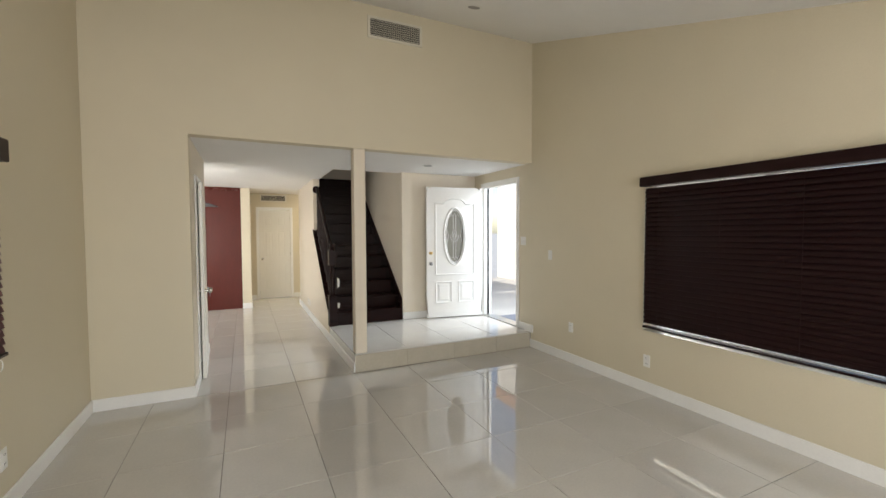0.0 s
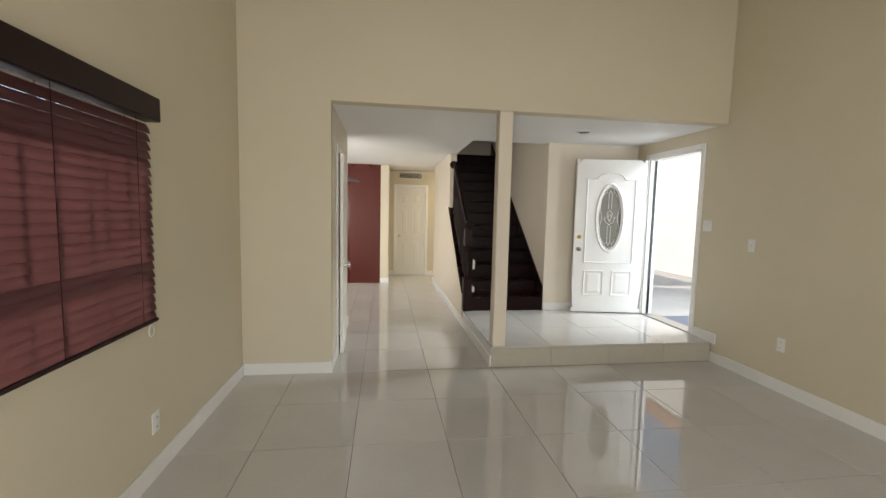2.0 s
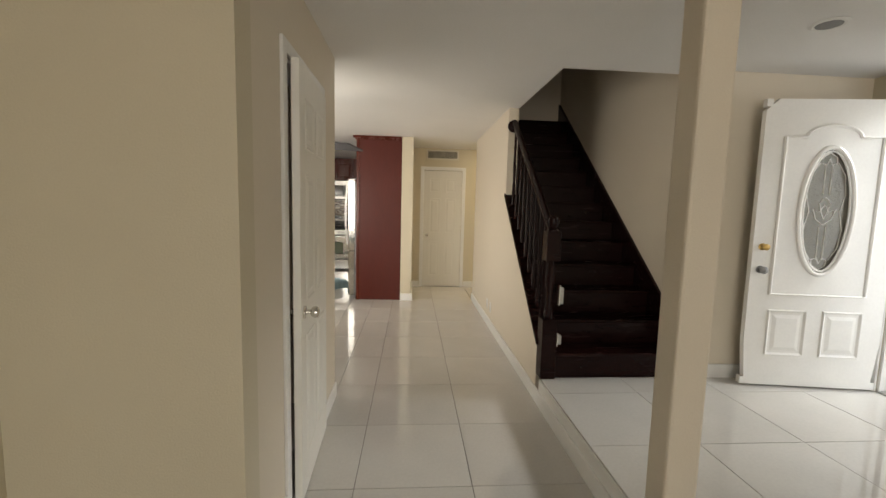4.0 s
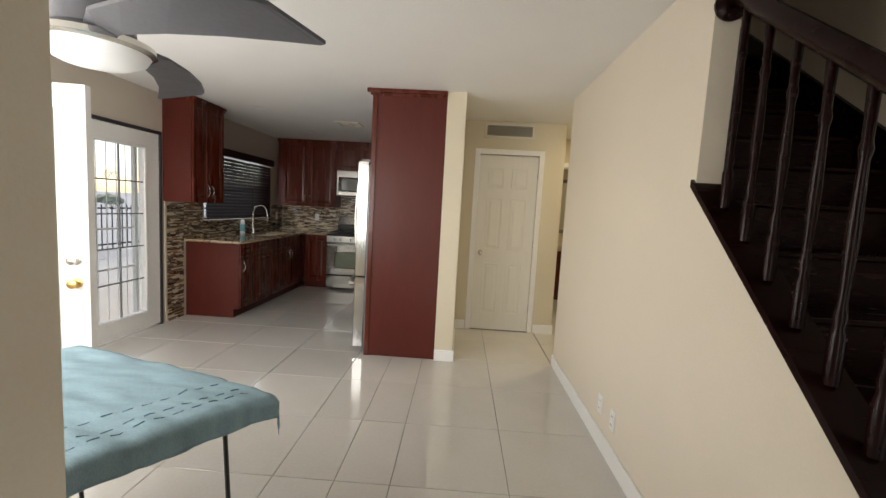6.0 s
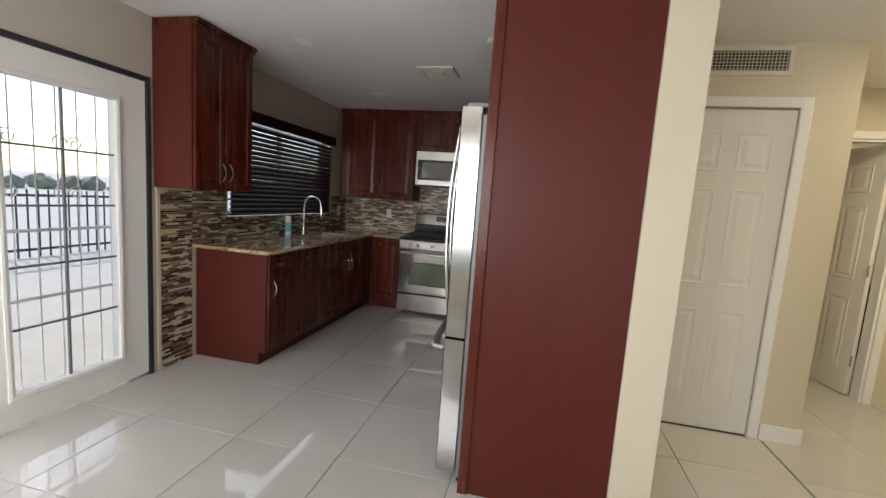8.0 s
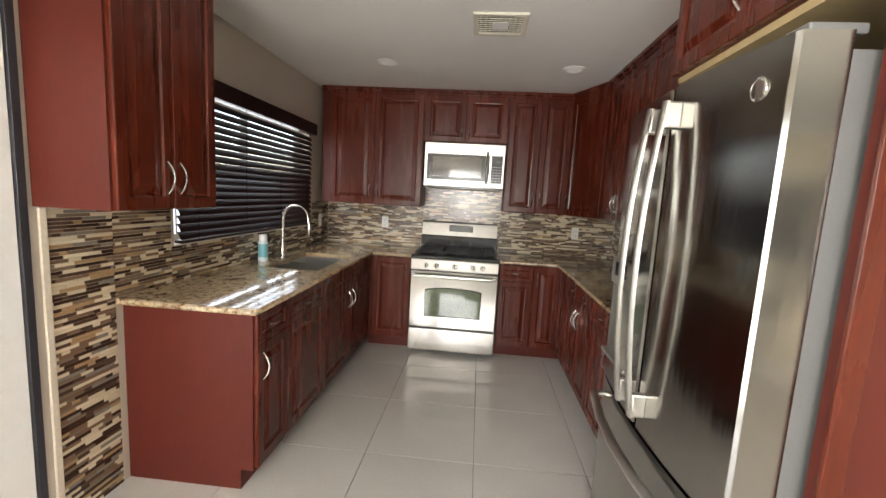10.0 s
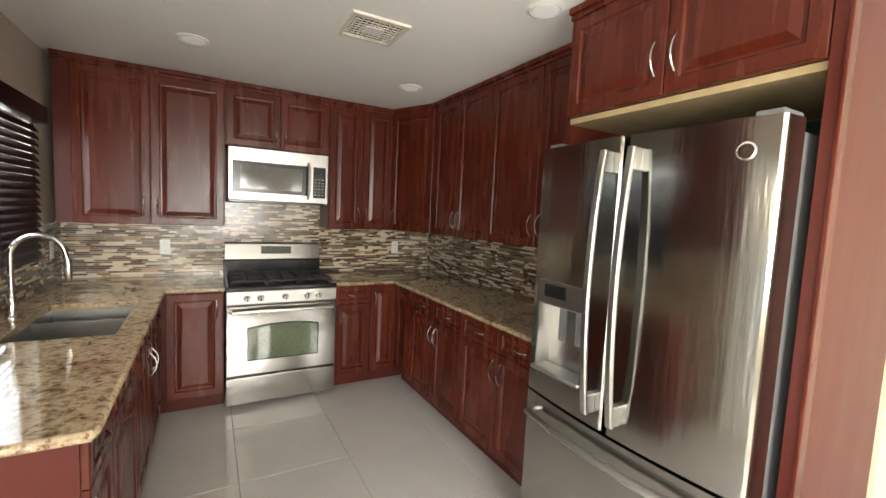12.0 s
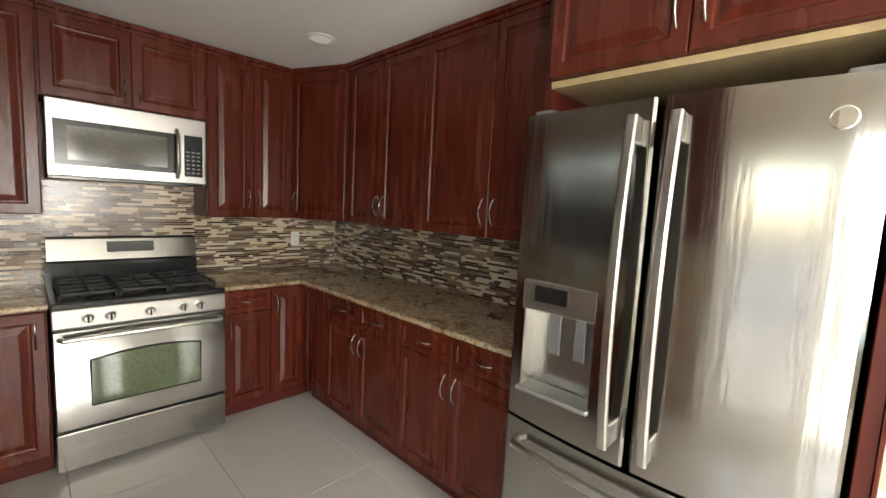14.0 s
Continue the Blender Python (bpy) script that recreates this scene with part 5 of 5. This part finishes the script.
def cloth(a, b):
    """Place of the cloth's point; past the table's edge it hangs down."""
    aa, bb = max(0.0, min(0.97, a)), max(0.0, min(0.68, b))
    over = max(0, -a, a - 0.97) + max(0, -b, b - 0.68)
    cr = math.exp(-((a - 0.02) ** 2 + (b - 0.02) ** 2) / 0.01) * 0.02
    z = TZ + 0.006 - over * 0.93 - cr
    z += 0.010 * noise.noise((a * 7, b * 16, 0)) + 0.004 * noise.noise((a * 25, b * 40, 3))
    if over > 0:
        aa += (0.012 if a > 0.97 else -0.012 if a < 0 else 0) * (1 + 0.8 * noise.noise((b * 18, 1, 0)))
        bb += (0.012 if b > 0.68 else -0.012 if b < 0 else 0) * (1 + 0.8 * noise.noise((a * 18, 5, 0)))
    p = tpt(aa, bb, 0)
    return (p[0], p[1], z)


bm = bmesh.new()
gv = [[bm.verts.new(cloth(-0.09 + 1.15 * i / NA, -0.09 + 0.86 * j / NB)) for j in range(NB + 1)] for i in range(NA + 1)]
for i in range(NA):
    for j in range(NB):
        bm.faces.new((gv[i][j], gv[i + 1][j], gv[i + 1][j + 1], gv[i][j + 1]))
cl = smooth(part("cloth", bm, CLOTH, tc), 80)
cl.modifiers.new("thick", "SOLIDIFY").thickness = 0.003
for a in (0.06, 0.10, 0.19):
    for k in range(2, 14):
        b0 = -0.06 + k * 0.05
        pts = [(p[0], p[1], p[2] + 0.0035) for p in (cloth(a, b0 + q * 0.009) for q in range(4))]
        part("stitch", tube(pts, 0.0018, 5), CLOTHD, cl)

# ---- bathroom glimpse ----
va = thing("bathroom_vanity", (2.2, 13.3, 0), "dark wood bathroom vanity with pale top", "vanity")
box("body", (1.75, 13.05, 0.08), (2.9, 13.59, 0.82), CHERRY_END, va)
box("plinth", (1.77, 13.1, 0), (2.88, 13.59, 0.0795), CHERRY_END, va)
for a, b in ((1.76, 2.32), (2.33, 2.89)):
    front("door", "-y", a, b, 0.1, 0.8, 13.05, RAISED, CHERRY, va)
box("top", (1.73, 13.02, 0.8205), (2.92, 13.595, 0.86), GRANITE, va, 0.004)
mi = thing("framed_mirror", (2.2, 13.58, 1.1), "framed bathroom mirror above the vanity", "mirror")
part("glass", boxes(((1.86, 13.575, 1.15), (2.74, 13.58, 1.95))), MIRROR, mi)
for nm, lo, hi in (("frame", (1.80, 13.56, 1.09), (1.86, 13.599, 2.01)), ("frame", (2.74, 13.56, 1.09), (2.80, 13.599, 2.01)), ("frame", (1.86, 13.56, 1.09), (2.74, 13.599, 1.15)), ("frame", (1.86, 13.56, 1.95), (2.74, 13.599, 2.01))):
    box(nm, lo, hi, GREYM, mi, 0.006)

# ---- security bars outside the openings ----
sg = thing("security_grille", (-1.37, 2.82, LWIN[2]), "dark iron security bars outside the living room window", "security grille")
for z, h in ((0.87, 0.03), (1.36, 0.055), (1.93, 0.03)):
    box("rail", (-1.385, 1.86, z), (-1.355, 3.79, z + h), FENCE, sg, 0.002)
for y in (1.86, 2.20, 2.30, 2.47, 2.62, 2.79, 2.86, 3.02, 3.17, 3.34, 3.44, 3.60, 3.77):
    box("bar", (-1.382, y, 0.85), (-1.358, y + 0.02, 1.98), FENCE, sg, 0.002)
for y in (1.95, 3.70):
    for z in (0.88, 1.935):
        box("bracket", (-1.356, y, z), (-1.301, y + 0.02, z + 0.02), FENCE, sg, 0.002)
sd = thing("security_door", (-3.24, 9.98, -0.03), "pale painted iron security door with scrolls outside the glass", "security door")
for lo, hi in (((-3.26, 9.52, -0.029), (-3.22, 9.56, 2.05)), ((-3.26, 10.44, -0.029), (-3.22, 10.48, 2.05))):
    box("stile", lo, hi, IRONP, sd, 0.003)
for z in (0.06, 0.62, 1.02, 2.01):
    box("rail", (-3.25, 9.56, z), (-3.23, 10.44, z + 0.018), IRONP, sd, 0.002)
for k in range(7):
    y = 9.66 + k * 0.115
    box("bar", (-3.245, y - 0.003, 0.09), (-3.239, y + 0.003, 2.01), IRONP, sd, 0)
for y, z in ((9.83, 1.25), (9.83, 1.55), (10.17, 1.25), (10.17, 1.55)):
    for f in (-1, 1):
        smooth(part("scroll", tube([(-3.232, y + f * (0.045 + (0.045 - 0.006 * k / 3) * math.cos(k * 0.55 + 3.14)), z + (0.045 - 0.006 * k / 3) * math.sin(k * 0.55)) for k in range(16)], 0.004, 6), IRONP, sd))

# ---- patio outside ----
pr = thing("patio_cover", (-4.6, 11, 2.5), "pale stucco patio cover on square posts", "patio cover")
box("roof", (-5.8, 7.2, 2.55), (-3.14, 14.0, 2.7), STUCCO, pr, 0.01)
for y in (7.4, 13.8):
    box("post", (-5.78, y - 0.11, -0.029), (-5.56, y + 0.11, 2.549), STUCCO, pr, 0.01)
fe = thing("iron_fence", (-8.3, 11, -0.03), "dark iron picket fence along the patio", "fence")
box("rail", (-8.32, 5, 0.95), (-8.28, 20, 0.99), FENCE, fe)
box("rail", (-8.32, 5, 0.08), (-8.28, 20, 0.12), FENCE, fe)
for i in range(100):
    y = 5.05 + i * 0.15
    box("picket", (-8.31, y, -0.029), (-8.29, y + 0.018, 1.06), FENCE, fe, 0)
bm = bmesh.new()
for i in range(90):
    bmesh.ops.create_icosphere(bm, subdivisions=1, radius=random.uniform(0.6, 1.1), matrix=pose(-45 + random.uniform(-3, 3), -20 + i * 0.9, random.uniform(-0.3, 0.4), random.uniform(0, 360), 0, random.uniform(0, 360)))
tagged(part("distant_hedge", bm, HILL), "dry olive distant shrubs beyond the yard", "shrubs", kind="stuff")

# ---- mosaic backsplash ----
ROW, GAP = 0.0148, 0.0019


def mosaic(name, axis, plane, sgn, spans, label, pieces=None):
    """Strips of random length in rows; spans: (a0, a1, z0, z1). sgn: the way the wall faces."""
    t = thing(name, (plane, spans[0][0], spans[0][2]) if axis == "x" else (spans[0][0], plane, spans[0][2]), label, "backsplash", kind="structure")

    def bx(a0, a1, s0, s1, d0, d1):
        c0, c1 = sorted((plane + sgn * d0, plane + sgn * d1))
        return ((c0, a0, s0), (c1, a1, s1)) if axis == "x" else ((a0, c0, s0), (a1, c1, s1))
    part("grout", boxes(*[bx(a0, a1, z0, z1, 0.0, 0.004) for a0, a1, z0, z1 in spans]), MGROUT, t)
    verts, faces = [], []
    share = {}
    count = 0
    for a0, a1, z0, z1 in spans:
        z = z0
        while z + ROW <= z1 + 0.001:
            a = a0 - random.uniform(0, 0.06)
            while a < a1:
                ln = random.choice((0.035, 0.055, 0.08, 0.11, 0.14))
                p, q = max(a, a0), min(a + ln - GAP, a1)
                if q - p > 0.006:
                    if pieces and pieces[0] <= p and q <= pieces[1] and z < pieces[2] and count < 300:
                        if ln not in share:
                            bm = boxes(bx(-ln / 2 + GAP / 2, ln / 2 - GAP / 2, 0, ROW - GAP, 0.003, 0.0085))
                            bmesh.ops.translate(bm, verts=bm.verts, vec=(-plane, 0, 0) if axis == "x" else (0, -plane, 0))
                            me = bpy.data.meshes.new("strip")
                            bm.to_mesh(me)
                            bm.free()
                            me.materials.append(MOSAIC_P)
                            share[ln] = me
                        if q - p > ln - GAP - 0.0005:
                            o = new("strip", share[ln])
                            o.parent = t
                            c = Vector((plane, (p + q) / 2, z)) if axis == "x" else Vector(((p + q) / 2, plane, z))
                            o.location = c - Vector(t.location)
                            count += 1
                            a += ln
                            continue
                    lo, hi = bx(p, q, z, z + ROW - GAP, 0.003, random.uniform(0.0075, 0.009))
                    i = len(verts)
                    verts += [(x - t.location.x, y - t.location.y, w - t.location.z) for w in (lo[2], hi[2]) for x, y in ((lo[0], lo[1]), (hi[0], lo[1]), (hi[0], hi[1]), (lo[0], hi[1]))]
                    faces += [(i, i + 1, i + 5, i + 4), (i + 1, i + 2, i + 6, i + 5), (i + 2, i + 3, i + 7, i + 6), (i + 3, i, i + 4, i + 7), (i + 4, i + 5, i + 6, i + 7), (i, i + 3, i + 2, i + 1)]
                a += ln
            z += ROW
    me = bpy.data.meshes.new("strips")
    me.from_pydata(verts, [], faces)
    me.materials.append(MOSAIC)
    o = new("strips", me)
    o.parent = t
    o["kind"] = "stuff"
    return t


MS = "mosaic backsplash of brown, tan and cream glass and stone strips"
mosaic("backsplash_left", "x", KX0, 1, [(10.565, 10.84, 0.003, UP0 - 0.002), (10.84, 11.19, CT + 0.002, UP0 - 0.002), (11.19, 13.03, CT + 0.002, 1.095), (13.03, 13.458, CT + 0.002, UP0)], MS + " by the window", (10.56, 10.845, 2.0))
mosaic("backsplash_back", "y", KY1, -1, [(KX0 + 0.01, -1.95, CT + 0.002, UP0 + 0.02), (-1.95, -1.15, 0.9, 1.52), (-1.15, -0.01, CT + 0.002, UP0 + 0.02)], MS + " behind the range", (-2.35, -0.6, 1.3))
mosaic("backsplash_right", "x", KX1, -1, [(10.98, 13.458, CT + 0.002, UP0 + 0.02)], MS + " along the side worktop", (11.0, 13.2, 1.3))
tagged(box("edge_trim", (KX0 + 0.0005, 10.535, 0.002), (KX0 + 0.012, 10.563, UP0 - 0.004), MGROUT, bevel=0.003), "beige stone edge trim of the backsplash", "trim", kind="structure")

# ---- floor tiles ----
PX, PY, J = 0.602, 0.612, 0.0035


def tile_mesh(w, h, th):
    bm = boxes(((J / 2, J / 2, -th), (w - J / 2, h - J / 2, 0)))
    bmesh.ops.bevel(bm, geom=[e for e in bm.edges if all(v.co.z > -1e-6 for v in e.verts)], offset=0.0015, segments=1, affect="EDGES")
    me = bpy.data.meshes.new("tile")
    bm.to_mesh(me)
    bm.free()
    me.materials.append(TILE)
    return me


cache = {}
REG = [(-1.15, -1.3, 3.46, 5.15), (-0.39, 5.15, 1.11, 11.07), (-2.98, 6.80, -0.39, 13.47), (-0.39, 11.07, 0.0, 13.47), (1.11, 10.05, 3.6, 13.6), (-1.15, 5.28, -0.5, 6.68)]


def tiles(parent, regions, ox, oy, z, th, skip=()):
    for x0, y0, x1, y1 in regions:
        i0, i1 = math.floor((x0 - ox) / PX), math.ceil((x1 - ox) / PX)
        j0, j1 = math.floor((y0 - oy) / PY), math.ceil((y1 - oy) / PY)
        for i in range(i0, i1):
            for j in range(j0, j1):
                a0, a1 = max(x0, ox + i * PX), min(x1, ox + (i + 1) * PX)
                b0, b1 = max(y0, oy + j * PY), min(y1, oy + (j + 1) * PY)
                if a1 - a0 < 0.012 or b1 - b0 < 0.012:
                    continue
                key = (round(a1 - a0, 3), round(b1 - b0, 3), th)
                if key not in cache:
                    cache[key] = tile_mesh(a1 - a0, b1 - b0, th)
                o = new("tile", cache[key])
                o.parent = parent
                o.location = (a0, b0, z + random.uniform(-0.0003, 0.0003))
                o.rotation_euler = (random.uniform(-0.0006, 0.0006), random.uniform(-0.0006, 0.0006), 0)


tiles(floor, REG, -0.105, 5.14, 0.0, 0.0055)
tiles(landing, [(1.112, 5.15, 3.46, 6.63)], 1.112, 5.15, 0.2, 0.0115)
RISER = mat("greige porcelain step face", (0.46, 0.42, 0.34), 0.2, var=0.06, bump=0.0, piece=0.03)
for k in range(4):
    x0, x1 = 1.112 + k * PX, min(3.44, 1.112 + (k + 1) * PX)
    box("riser_tile", (x0 + 0.001, 5.142, 0.001), (x1 - 0.001, 5.1545, 0.187), RISER, landing, 0.001)
